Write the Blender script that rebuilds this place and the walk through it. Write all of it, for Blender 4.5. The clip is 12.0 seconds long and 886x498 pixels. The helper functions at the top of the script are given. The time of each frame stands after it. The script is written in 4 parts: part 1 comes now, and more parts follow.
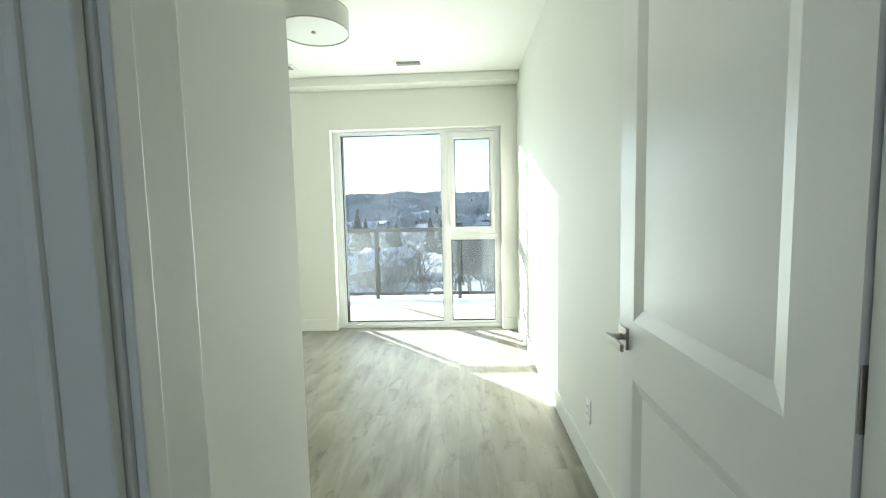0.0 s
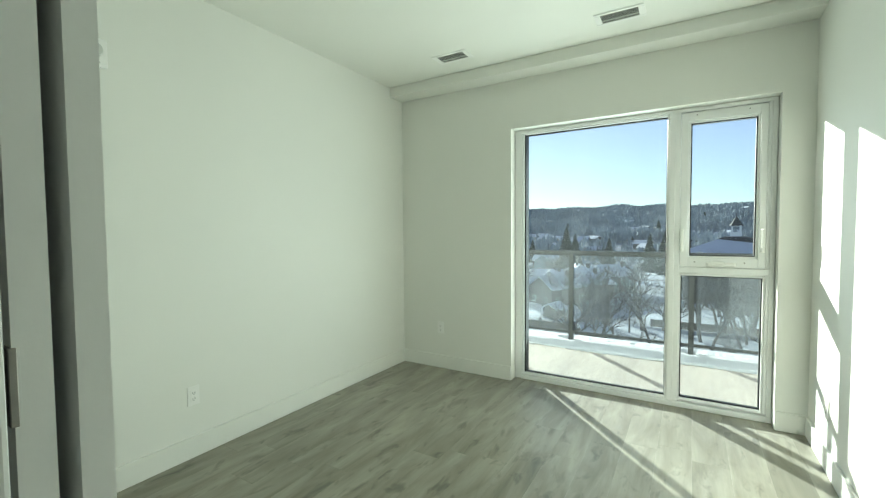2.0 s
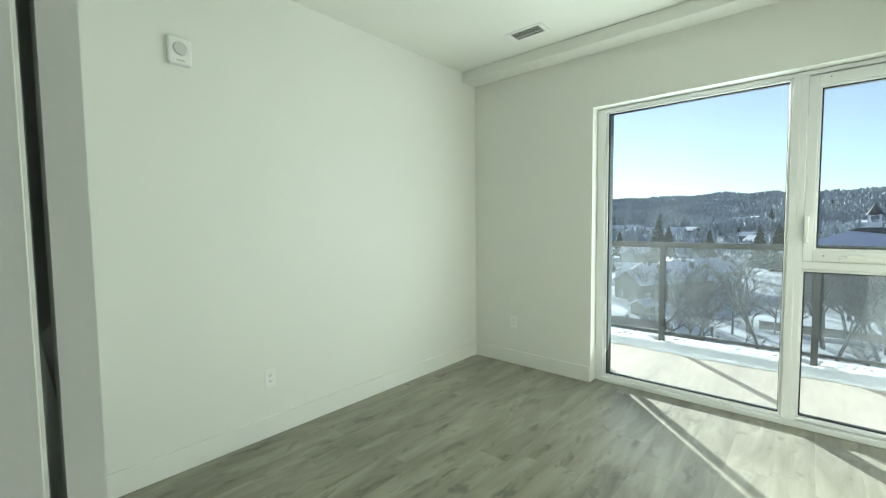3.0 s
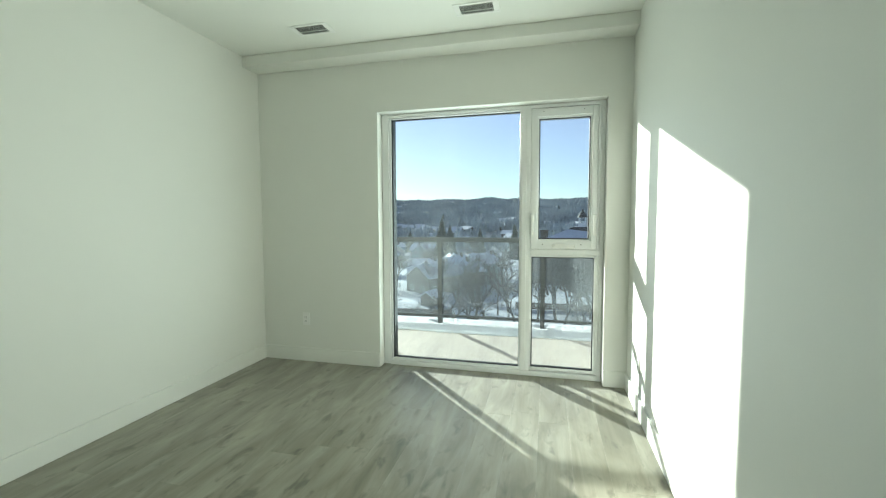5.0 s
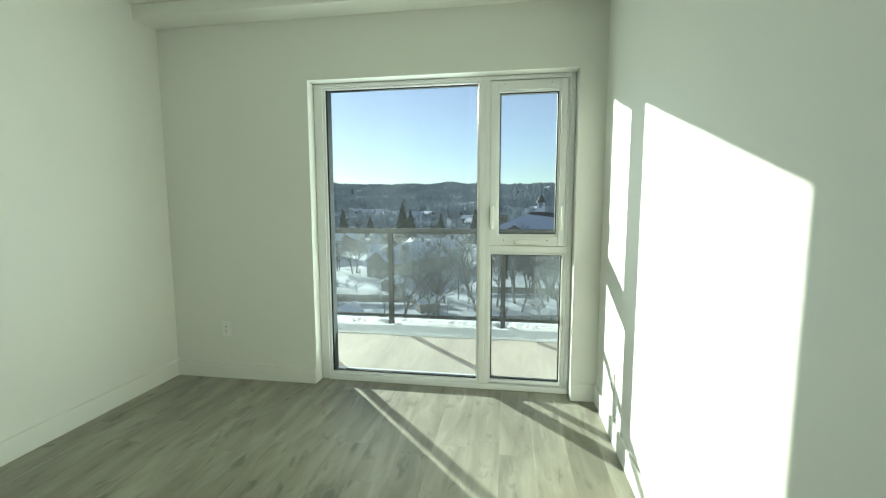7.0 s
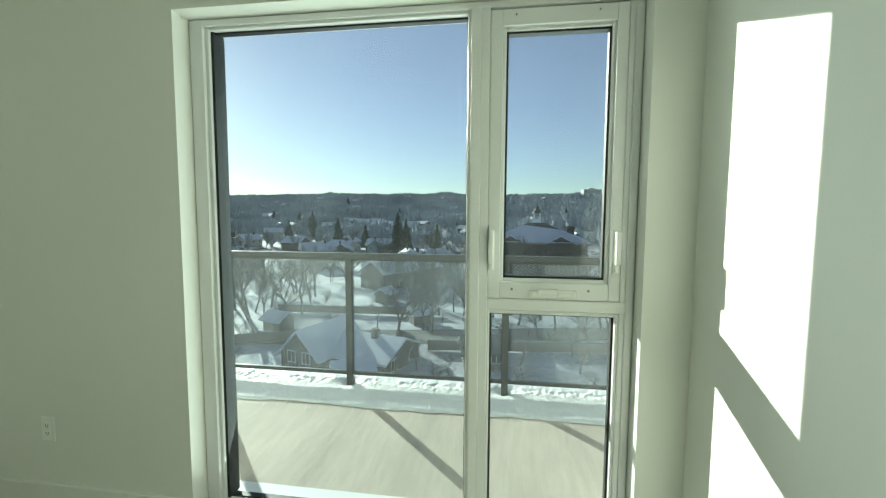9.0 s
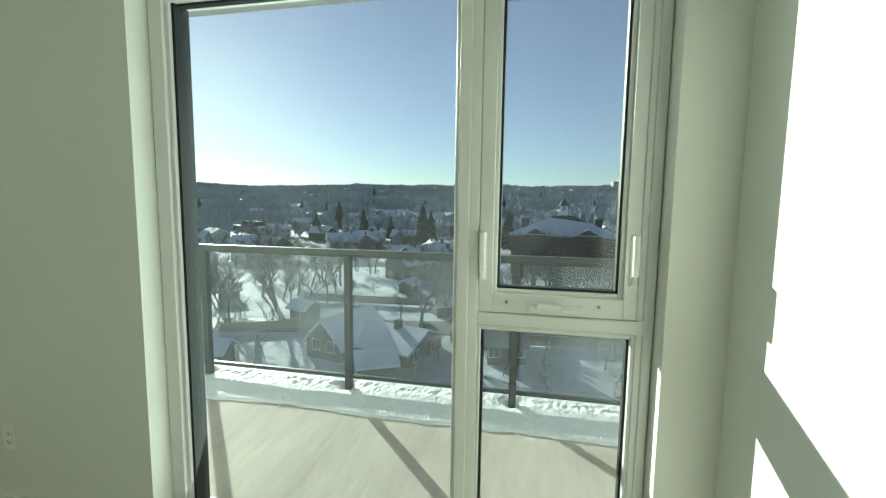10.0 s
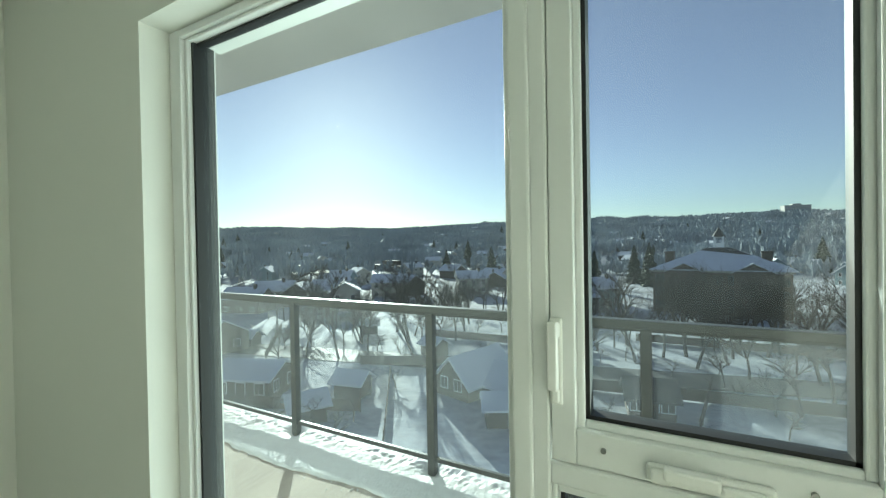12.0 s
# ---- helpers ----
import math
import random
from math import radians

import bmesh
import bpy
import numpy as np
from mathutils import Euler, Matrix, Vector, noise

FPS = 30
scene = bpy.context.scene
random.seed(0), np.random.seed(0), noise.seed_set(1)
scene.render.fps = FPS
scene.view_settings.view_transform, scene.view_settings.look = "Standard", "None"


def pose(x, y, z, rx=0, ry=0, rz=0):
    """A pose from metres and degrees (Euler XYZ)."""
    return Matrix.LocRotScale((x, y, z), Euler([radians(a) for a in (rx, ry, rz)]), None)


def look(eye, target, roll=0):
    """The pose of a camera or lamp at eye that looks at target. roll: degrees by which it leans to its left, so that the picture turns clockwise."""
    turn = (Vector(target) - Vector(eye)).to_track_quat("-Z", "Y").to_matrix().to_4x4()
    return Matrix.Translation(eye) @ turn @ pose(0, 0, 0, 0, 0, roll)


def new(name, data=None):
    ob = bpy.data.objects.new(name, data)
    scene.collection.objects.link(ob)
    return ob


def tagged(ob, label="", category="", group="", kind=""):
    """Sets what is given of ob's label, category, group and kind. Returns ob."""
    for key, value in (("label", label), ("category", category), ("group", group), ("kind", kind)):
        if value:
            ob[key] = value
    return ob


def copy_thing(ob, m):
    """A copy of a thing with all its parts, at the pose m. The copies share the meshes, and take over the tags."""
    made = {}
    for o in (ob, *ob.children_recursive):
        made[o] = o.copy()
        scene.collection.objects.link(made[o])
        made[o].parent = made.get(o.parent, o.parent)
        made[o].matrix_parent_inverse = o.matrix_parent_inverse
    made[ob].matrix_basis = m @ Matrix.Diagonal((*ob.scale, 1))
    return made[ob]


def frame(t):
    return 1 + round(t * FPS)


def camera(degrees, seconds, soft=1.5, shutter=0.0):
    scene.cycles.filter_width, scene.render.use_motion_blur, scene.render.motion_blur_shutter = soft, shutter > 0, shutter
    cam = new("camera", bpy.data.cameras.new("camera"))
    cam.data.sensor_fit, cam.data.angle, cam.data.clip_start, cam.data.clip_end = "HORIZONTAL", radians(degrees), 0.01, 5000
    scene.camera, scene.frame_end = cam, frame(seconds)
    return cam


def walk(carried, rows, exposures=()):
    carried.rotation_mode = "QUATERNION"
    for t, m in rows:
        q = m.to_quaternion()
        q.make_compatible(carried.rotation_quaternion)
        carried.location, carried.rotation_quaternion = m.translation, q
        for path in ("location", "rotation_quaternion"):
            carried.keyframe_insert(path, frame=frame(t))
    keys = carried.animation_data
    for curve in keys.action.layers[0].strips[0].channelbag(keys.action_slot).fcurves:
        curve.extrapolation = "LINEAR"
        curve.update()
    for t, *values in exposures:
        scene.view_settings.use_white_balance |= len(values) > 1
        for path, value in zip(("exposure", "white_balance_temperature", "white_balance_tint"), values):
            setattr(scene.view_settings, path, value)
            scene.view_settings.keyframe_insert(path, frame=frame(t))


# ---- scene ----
cam = camera(93.4, 12.0, soft=1.25)
# seconds, eye, target, roll
PATH = [
    (0, (0.372, -0.098, 1.273), (0.279, 1.893, 1.107), -1.3),
    (0.5, (0.433, 0.278, 1.283), (0.101, 2.249, 1.201), -1.9),
    (1, (0.419, 0.544, 1.3), (-0.111, 2.472, 1.254), -1.5),
    (1.5, (0.353, 0.828, 1.307), (-0.372, 2.691, 1.263), -0.6),
    (2, (0.309, 1.007, 1.322), (-0.711, 2.725, 1.237), -0.4),
    (2.5, (0.295, 1.134, 1.314), (-1.002, 2.653, 1.207), -0.5),
    (3, (0.283, 1.157, 1.305), (-1.041, 2.651, 1.183), -0.6),
    (3.5, (0.302, 1.154, 1.317), (-0.847, 2.785, 1.172), -0.7),
    (3.7, (0.318, 1.153, 1.329), (-0.728, 2.851, 1.171), -0.7),
    (5.3, (0.378, 1.078, 1.272), (-0.027, 3.032, 1.137), -0.2),
    (5.5, (0.365, 1.085, 1.282), (-0.001, 3.046, 1.135), -0.2),
    (6, (0.346, 1.099, 1.278), (0.017, 3.064, 1.106), -0.0),
    (6.5, (0.344, 1.265, 1.257), (0.026, 3.23, 1.064), 0.1),
    (7, (0.36, 1.601, 1.327), (0.057, 3.567, 1.121), -0.1),
    (7.2, (0.361, 1.725, 1.341), (0.057, 3.691, 1.135), 0.1),
    (8.8, (0.298, 2.773, 1.38), (0.024, 4.748, 1.225), 0.2),
    (9, (0.298, 2.868, 1.378), (0.014, 4.842, 1.219), 0.3),
    (9.5, (0.297, 3.077, 1.393), (-0.036, 5.041, 1.216), 0.7),
    (10, (0.401, 3.141, 1.403), (0.001, 5.091, 1.203), 0.8),
    (10.5, (0.47, 3.159, 1.366), (-0.028, 5.085, 1.152), 0.4),
    (11, (0.513, 3.207, 1.373), (-0.119, 5.097, 1.203), 0.0),
    (11.5, (0.501, 3.455, 1.4), (-0.288, 5.29, 1.291), -0.7),
    (12, (0.452, 3.738, 1.469), (-0.519, 5.487, 1.447), -1.0),
]
# seconds, stops, kelvin, tint
LIGHT = [(0.0, 2.37, 6180, 3), (0.6, 2.12, 6180, -3), (1.0, 1.92, 6160, -5), (1.5, 1.66, 6150, -5), (2.1, 1.64, 6120, -5), (2.6, 1.78, 6060, -3), (3.6, 1.66, 6040, -2), (7.0, 1.42, 6260, -9), (9.0, 1.15, 6350, -12), (10.4, 1.03, 6400, -12), (11.2, 1.02, 6350, -11), (12.0, 1.05, 6180, -10)]
walk(cam, [(t, look(eye, target, roll)) for t, eye, target, roll in PATH], LIGHT)

# ---- world, sun, large lights ----
SUN_EL, SUN_AZ = radians(15.8), radians(42.8)  # the sun stands 43 degrees to the left of the window's axis
world = bpy.data.worlds.new("world")
scene.world = world
world.use_nodes = True
wn = world.node_tree
wn.nodes.clear()
sky = wn.nodes.new("ShaderNodeTexSky")
sky.sky_type = "NISHITA"
sky.sun_disc = False
sky.sun_elevation = SUN_EL
sky.sun_rotation = -SUN_AZ
sky.altitude = 100
sky.air_density = 1.0
sky.dust_density = 0.18
sky.ozone_density = 3.2
bg = wn.nodes.new("ShaderNodeBackground")
bg.inputs["Strength"].default_value = 0.056
wo = wn.nodes.new("ShaderNodeOutputWorld")
pale = wn.nodes.new("ShaderNodeHueSaturation")   # thin winter haze
pale.inputs["Saturation"].default_value = 0.70
pale.inputs["Hue"].default_value = 0.524
wn.links.new(sky.outputs["Color"], pale.inputs["Color"])
wn.links.new(pale.outputs["Color"], bg.inputs["Color"])
wn.links.new(bg.outputs["Background"], wo.inputs["Surface"])

sun = new("sun", bpy.data.lights.new("sun", "SUN"))
sun.data.energy = 5.0
sun.data.angle = radians(0.55)
sun.data.color = (1.0, 0.95, 0.85)
sun_from = Vector((-math.sin(SUN_AZ) * math.cos(SUN_EL), math.cos(SUN_AZ) * math.cos(SUN_EL), math.sin(SUN_EL)))
sun.matrix_basis = look(sun_from * 30, (0, 0, 0))

# daylight of the sky in the window's opening
day = new("window_daylight", bpy.data.lights.new("window_daylight", "AREA"))
day.data.shape = "RECTANGLE"
day.data.size, day.data.size_y = 1.7, 2.05
day.data.energy = 9.4
day.data.spread = radians(150)
day.data.color = (0.94, 1.0, 0.93)
day.matrix_basis = look((-0.12, 4.70, 1.12), (-1.5, 0.6, 3.1))

# ---- materials ----


def material(name, base, rough=0.6, metal=0.0, vary=0.06, scale=3.0, fine=60.0, bump=0.05, stretch=(1, 1, 1), second=None, spec=0.5):
    """A surface with broad stains, fine grain and relief, in metres of the object."""
    m = bpy.data.materials.new(name)
    m.use_nodes = True
    nt = m.node_tree
    b = nt.nodes["Principled BSDF"]
    b.inputs["Roughness"].default_value = rough
    b.inputs["Metallic"].default_value = metal
    b.inputs["Specular IOR Level"].default_value = spec
    tc = nt.nodes.new("ShaderNodeTexCoord")
    mp = nt.nodes.new("ShaderNodeMapping")
    mp.inputs["Scale"].default_value = stretch
    nt.links.new(tc.outputs["Object"], mp.inputs["Vector"])
    n1 = nt.nodes.new("ShaderNodeTexNoise")
    n1.inputs["Scale"].default_value = scale
    n1.inputs["Detail"].default_value = 4
    n2 = nt.nodes.new("ShaderNodeTexNoise")
    n2.inputs["Scale"].default_value = fine
    n2.inputs["Detail"].default_value = 3
    for n in (n1, n2):
        nt.links.new(mp.outputs["Vector"], n.inputs["Vector"])
    mix = nt.nodes.new("ShaderNodeMix")
    mix.data_type = "RGBA"
    dark = second if second else tuple(c * (1 - vary * 2) for c in base)
    mix.inputs["A"].default_value = (*dark, 1)
    mix.inputs["B"].default_value = (*base, 1)
    add = nt.nodes.new("ShaderNodeMath")
    add.operation = "MULTIPLY_ADD"
    nt.links.new(n2.outputs["Fac"], add.inputs[0])
    add.inputs[1].default_value = 0.5
    nt.links.new(n1.outputs["Fac"], add.inputs[2])
    ramp = nt.nodes.new("ShaderNodeMapRange")
    ramp.inputs["From Min"].default_value = 0.5
    ramp.inputs["From Max"].default_value = 1.0
    nt.links.new(add.outputs[0], ramp.inputs["Value"])
    nt.links.new(ramp.outputs["Result"], mix.inputs["Factor"])
    nt.links.new(mix.outputs["Result"], b.inputs["Base Color"])
    if bump:
        bp = nt.nodes.new("ShaderNodeBump")
        bp.inputs["Strength"].default_value = bump
        bp.inputs["Distance"].default_value = 0.01
        nt.links.new(add.outputs[0], bp.inputs["Height"])
        nt.links.new(bp.outputs["Normal"], b.inputs["Normal"])
    return m


def glass_material(name, tint=(1, 1, 1), dust_haze=0.0):
    m = bpy.data.materials.new(name)
    m.use_nodes = True
    nt = m.node_tree
    nt.nodes.clear()
    out = nt.nodes.new("ShaderNodeOutputMaterial")
    tr = nt.nodes.new("ShaderNodeBsdfTransparent")
    tr.inputs["Color"].default_value = (*tint, 1)
    gl = nt.nodes.new("ShaderNodeBsdfGlossy")
    gl.inputs["Roughness"].default_value = 0.01
    lw = nt.nodes.new("ShaderNodeLayerWeight")
    lw.inputs["Blend"].default_value = 0.5
    pw = nt.nodes.new("ShaderNodeMath")
    pw.operation = "POWER"
    pw.inputs[1].default_value = 4.0
    nt.links.new(lw.outputs["Facing"], pw.inputs[0])
    fr = nt.nodes.new("ShaderNodeMapRange")
    fr.inputs["To Min"].default_value = 0.025
    fr.inputs["To Max"].default_value = 0.75
    nt.links.new(pw.outputs[0], fr.inputs["Value"])
    mx = nt.nodes.new("ShaderNodeMixShader")
    nt.links.new(fr.outputs["Result"], mx.inputs["Fac"])
    nt.links.new(tr.outputs[0], mx.inputs[1])
    nt.links.new(gl.outputs[0], mx.inputs[2])
    last = mx
    if dust_haze:
        tc = nt.nodes.new("ShaderNodeTexCoord")
        ns = nt.nodes.new("ShaderNodeTexNoise")
        ns.inputs["Scale"].default_value = 2.2
        ns.inputs["Detail"].default_value = 5
        mp = nt.nodes.new("ShaderNodeMapping")
        mp.inputs["Scale"].default_value = (1, 1, 0.45)
        nt.links.new(tc.outputs["Object"], mp.inputs["Vector"])
        nt.links.new(mp.outputs["Vector"], ns.inputs["Vector"])
        rg = nt.nodes.new("ShaderNodeMapRange")
        rg.inputs["From Min"].default_value = 0.35
        rg.inputs["From Max"].default_value = 0.7
        rg.inputs["To Min"].default_value = dust_haze * 0.35
        rg.inputs["To Max"].default_value = dust_haze
        nt.links.new(ns.outputs["Fac"], rg.inputs["Value"])
        df = nt.nodes.new("ShaderNodeBsdfDiffuse")
        df.inputs["Color"].default_value = (0.70, 0.75, 0.78, 1)
        tl = nt.nodes.new("ShaderNodeBsdfTranslucent")
        tl.inputs["Color"].default_value = (0.70, 0.75, 0.78, 1)
        mdt = nt.nodes.new("ShaderNodeMixShader")
        nt.links.new(df.outputs[0], mdt.inputs[1])
        nt.links.new(tl.outputs[0], mdt.inputs[2])
        m2 = nt.nodes.new("ShaderNodeMixShader")
        nt.links.new(rg.outputs["Result"], m2.inputs["Fac"])
        nt.links.new(mx.outputs[0], m2.inputs[1])
        nt.links.new(mdt.outputs[0], m2.inputs[2])
        last = m2
    nt.links.new(last.outputs[0], out.inputs["Surface"])
    return m


WALL = material("wall_paint", (0.795, 0.80, 0.752), 0.62, vary=0.012, scale=1.3, fine=160, bump=0.04)
CEIL = material("ceiling_paint", (0.815, 0.82, 0.765), 0.8, vary=0.012, scale=1.5, fine=220, bump=0.06)
TRIM = material("trim_paint", (0.815, 0.82, 0.775), 0.32, vary=0.012, scale=4, fine=120, bump=0.02)
DOOR = material("door_paint", (0.81, 0.81, 0.79), 0.33, vary=0.012, scale=2, fine=140, bump=0.03)
VINYL = material("window_vinyl", (0.80, 0.81, 0.80), 0.35, vary=0.015, scale=6, fine=120, bump=0.015)
PLASTIC = material("white_plastic", (0.86, 0.86, 0.83), 0.3, vary=0.01, bump=0.0)
GASKET = material("black_gasket", (0.012, 0.013, 0.014), 0.55, vary=0.1, bump=0.0)
SLOT = material("dark_slot", (0.02, 0.02, 0.02), 0.7, vary=0.1, bump=0.0)
DUCT_SHADE = material("duct_shade", (0.09, 0.09, 0.085), 0.7, vary=0.1, bump=0.0)
NICKEL = material("satin_nickel", (0.42, 0.40, 0.37), 0.28, 1.0, vary=0.04, scale=40, fine=400, bump=0.01)
STEEL = material("screw_steel", (0.35, 0.35, 0.34), 0.35, 1.0, vary=0.05, bump=0.0)
GRILLE = material("grille_metal", (0.62, 0.63, 0.60), 0.45, vary=0.03, bump=0.0)
# window film and blue tint also put outdoor haze into the panes
GLASS = glass_material("window_glass", (0.935, 0.970, 0.99), 0.024)
RAILGLASS = glass_material("railing_glass", (0.96, 0.98, 0.99), 0.060)
RAIL = material("railing_aluminium", (0.045, 0.046, 0.042), 0.45, 0.0, vary=0.08, scale=8, fine=200, bump=0.02)
CONCRETE = material("balcony_concrete", (0.54, 0.47, 0.395), 0.85, vary=0.15, scale=2.6, fine=30, bump=0.4, stretch=(1, 0.16, 1))
SOFFIT = material("soffit_concrete", (0.52, 0.51, 0.48), 0.85, vary=0.08, scale=2, fine=50, bump=0.1)
SNOW = material("snow", (0.76, 0.77, 0.78), 0.65, second=(0.62, 0.63, 0.645), scale=24, fine=110, bump=0.45)
SHADE = material("lamp_shade_fabric", (0.66, 0.67, 0.64), 0.8, vary=0.06, scale=30, fine=300, bump=0.2, stretch=(1, 1, 12))
DIFFUSER = material("lamp_diffuser", (0.74, 0.75, 0.72), 0.5, vary=0.02, bump=0.0)
ROOFSNOW = material("roof_snow", (0.64, 0.66, 0.70), 0.8, vary=0.05, scale=0.5, fine=4, bump=0.3)
BRICKDARK = material("house_wall_brown", (0.060, 0.048, 0.041), 0.85, vary=0.12, scale=0.8, fine=9, bump=0.2)
SIDINGLIGHT = material("house_wall_cream", (0.42, 0.40, 0.35), 0.8, vary=0.08, scale=0.6, fine=8, bump=0.15, stretch=(1, 1, 6))
SIDINGBLUE = material("house_wall_teal", (0.20, 0.27, 0.29), 0.8, vary=0.08, scale=0.6, fine=8, bump=0.15, stretch=(1, 1, 6))
STONE = material("school_stone", (0.115, 0.095, 0.08), 0.85, vary=0.12, scale=0.7, fine=7, bump=0.25)
SHINGLE = material("roof_shingle", (0.05, 0.052, 0.055), 0.85, vary=0.12, scale=1.5, fine=12, bump=0.3)
HOUSEGLASS = material("house_window_glass", (0.03, 0.035, 0.04), 0.12, vary=0.1, bump=0.0)
BARK = material("bark", (0.055, 0.046, 0.040), 0.9, vary=0.15, scale=2.5, fine=20, bump=0.5, stretch=(1, 1, 0.3))
TWIG = material("twigs", (0.038, 0.034, 0.031), 0.9, vary=0.15, scale=3, fine=20, bump=0.0)
NEEDLE = material("conifer_needles", (0.026, 0.042, 0.028), 0.9, vary=0.2, scale=1.2, fine=12, bump=0.4)
# blue-grey base carries the distance haze in its colour
WOODS_HAZED = material("far_woods", (0.37, 0.42, 0.46), 0.95, vary=0.25, scale=0.02, fine=0.4, bump=0.0, second=(0.185, 0.215, 0.245))
PALE = material("pale_concrete_block", (0.46, 0.45, 0.43), 0.85, vary=0.06, scale=0.2, fine=2, bump=0.0)
FENCEWOOD = material("fence_wood", (0.12, 0.09, 0.07), 0.85, vary=0.15, scale=2, fine=20, bump=0.2)
ASPHALT = material("asphalt_wet", (0.055, 0.056, 0.058), 0.7, vary=0.2, scale=0.4, fine=9, bump=0.1)


def floor_material():
    m = bpy.data.materials.new("oak_vinyl_plank")
    m.use_nodes = True
    nt = m.node_tree
    b = nt.nodes["Principled BSDF"]
    L = nt.links.new
    tc = nt.nodes.new("ShaderNodeTexCoord")
    oi = nt.nodes.new("ShaderNodeObjectInfo")
    off = nt.nodes.new("ShaderNodeVectorMath")
    off.operation = "MULTIPLY_ADD"
    off.inputs[1].default_value = (1, 1, 1)
    rnd = nt.nodes.new("ShaderNodeCombineXYZ")
    k = nt.nodes.new("ShaderNodeMath")
    k.operation = "MULTIPLY"
    k.inputs[1].default_value = 37.0
    L(oi.outputs["Random"], k.inputs[0])
    for ax in ("X", "Y", "Z"):
        L(k.outputs[0], rnd.inputs[ax])
    L(tc.outputs["Object"], off.inputs[0])
    L(rnd.outputs[0], off.inputs[2])

    def tex(scale, stretch, detail, rough=0.55):
        mp = nt.nodes.new("ShaderNodeMapping")
        mp.inputs["Scale"].default_value = stretch
        L(off.outputs[0], mp.inputs["Vector"])
        n = nt.nodes.new("ShaderNodeTexNoise")
        n.inputs["Scale"].default_value = scale
        n.inputs["Detail"].default_value = detail
        n.inputs["Roughness"].default_value = rough
        n.inputs["Distortion"].default_value = 0.6
        L(mp.outputs["Vector"], n.inputs["Vector"])
        return n

    broad = tex(8.0, (1.0, 0.20, 1), 4)
    grain = tex(60.0, (1.0, 0.05, 1), 4, 0.65)
    knot = tex(14.0, (1.0, 0.38, 1), 3)
    ramp = nt.nodes.new("ShaderNodeValToRGB")
    ramp.color_ramp.elements[0].position = 0.28
    ramp.color_ramp.elements[0].color = (0.165, 0.156, 0.112, 1)
    ramp.color_ramp.elements[1].position = 0.68
    ramp.color_ramp.elements[1].color = (0.330, 0.316, 0.248, 1)
    L(broad.outputs["Fac"], ramp.inputs["Fac"])
    g = nt.nodes.new("ShaderNodeMapRange")
    g.inputs["From Min"].default_value = 0.3
    g.inputs["From Max"].default_value = 0.75
    g.inputs["To Min"].default_value = 0.92
    g.inputs["To Max"].default_value = 1.05
    L(grain.outputs["Fac"], g.inputs["Value"])
    kn = nt.nodes.new("ShaderNodeMapRange")
    kn.inputs["From Min"].default_value = 0.57
    kn.inputs["From Max"].default_value = 0.72
    kn.inputs["To Min"].default_value = 1.0
    kn.inputs["To Max"].default_value = 0.58
    L(knot.outputs["Fac"], kn.inputs["Value"])
    tone = nt.nodes.new("ShaderNodeMapRange")
    tone.inputs["To Min"].default_value = 0.965
    tone.inputs["To Max"].default_value = 1.03
    L(oi.outputs["Random"], tone.inputs["Value"])
    f1 = nt.nodes.new("ShaderNodeMath")
    f1.operation = "MULTIPLY"
    L(g.outputs[0], f1.inputs[0])
    L(kn.outputs[0], f1.inputs[1])
    f2 = nt.nodes.new("ShaderNodeMath")
    f2.operation = "MULTIPLY"
    L(f1.outputs[0], f2.inputs[0])
    L(tone.outputs[0], f2.inputs[1])
    sc = nt.nodes.new("ShaderNodeVectorMath")
    sc.operation = "SCALE"
    L(ramp.outputs["Color"], sc.inputs[0])
    L(f2.outputs[0], sc.inputs["Scale"])
    L(sc.outputs[0], b.inputs["Base Color"])
    b.inputs["Roughness"].default_value = 0.44
    b.inputs["Specular IOR Level"].default_value = 0.30
    b.inputs["Sheen Weight"].default_value = 0.45
    b.inputs["Sheen Roughness"].default_value = 0.35
    bp = nt.nodes.new("ShaderNodeBump")
    bp.inputs["Strength"].default_value = 0.12
    bp.inputs["Distance"].default_value = 0.004
    L(grain.outputs["Fac"], bp.inputs["Height"])
    L(bp.outputs["Normal"], b.inputs["Normal"])
    return m


PLANK = floor_material()

# ---- building helpers ----


def mesh_object(name, bm, mat, parent=None, label="", smooth=False):
    me = bpy.data.meshes.new(name)
    if smooth:
        for f in bm.faces:
            f.smooth = True
    bm.to_mesh(me)
    bm.free()
    for m in (mat if isinstance(mat, (list, tuple)) else [mat]):
        me.materials.append(m)
    ob = new(name, me)
    if parent:
        ob.parent = parent
    if label:
        tagged(ob, label)
    return ob


def part(name, bm, mat, parent, label="", smooth=False):
    return mesh_object(name, bm, mat, parent, label, smooth)


def box(bm, x0, x1, y0, y1, z0, z1, bevel=0.0, seg=2, mi=0):
    r = bmesh.ops.create_cube(bm, size=1.0)
    vs = r["verts"]
    for v in vs:
        v.co = Vector((x0 + (v.co.x + 0.5) * (x1 - x0), y0 + (v.co.y + 0.5) * (y1 - y0), z0 + (v.co.z + 0.5) * (z1 - z0)))
    fs = set(f for v in vs for f in v.link_faces)
    for f in fs:
        f.material_index = mi
    if bevel:
        es = list(set(e for v in vs for e in v.link_edges))
        bmesh.ops.bevel(bm, geom=es, offset=bevel, segments=seg, profile=0.5, affect="EDGES")
    return bm


def boxes(*specs, bevel=0.0, seg=2):
    bm = bmesh.new()
    for s in specs:
        box(bm, *s, bevel=bevel, seg=seg)
    return bm


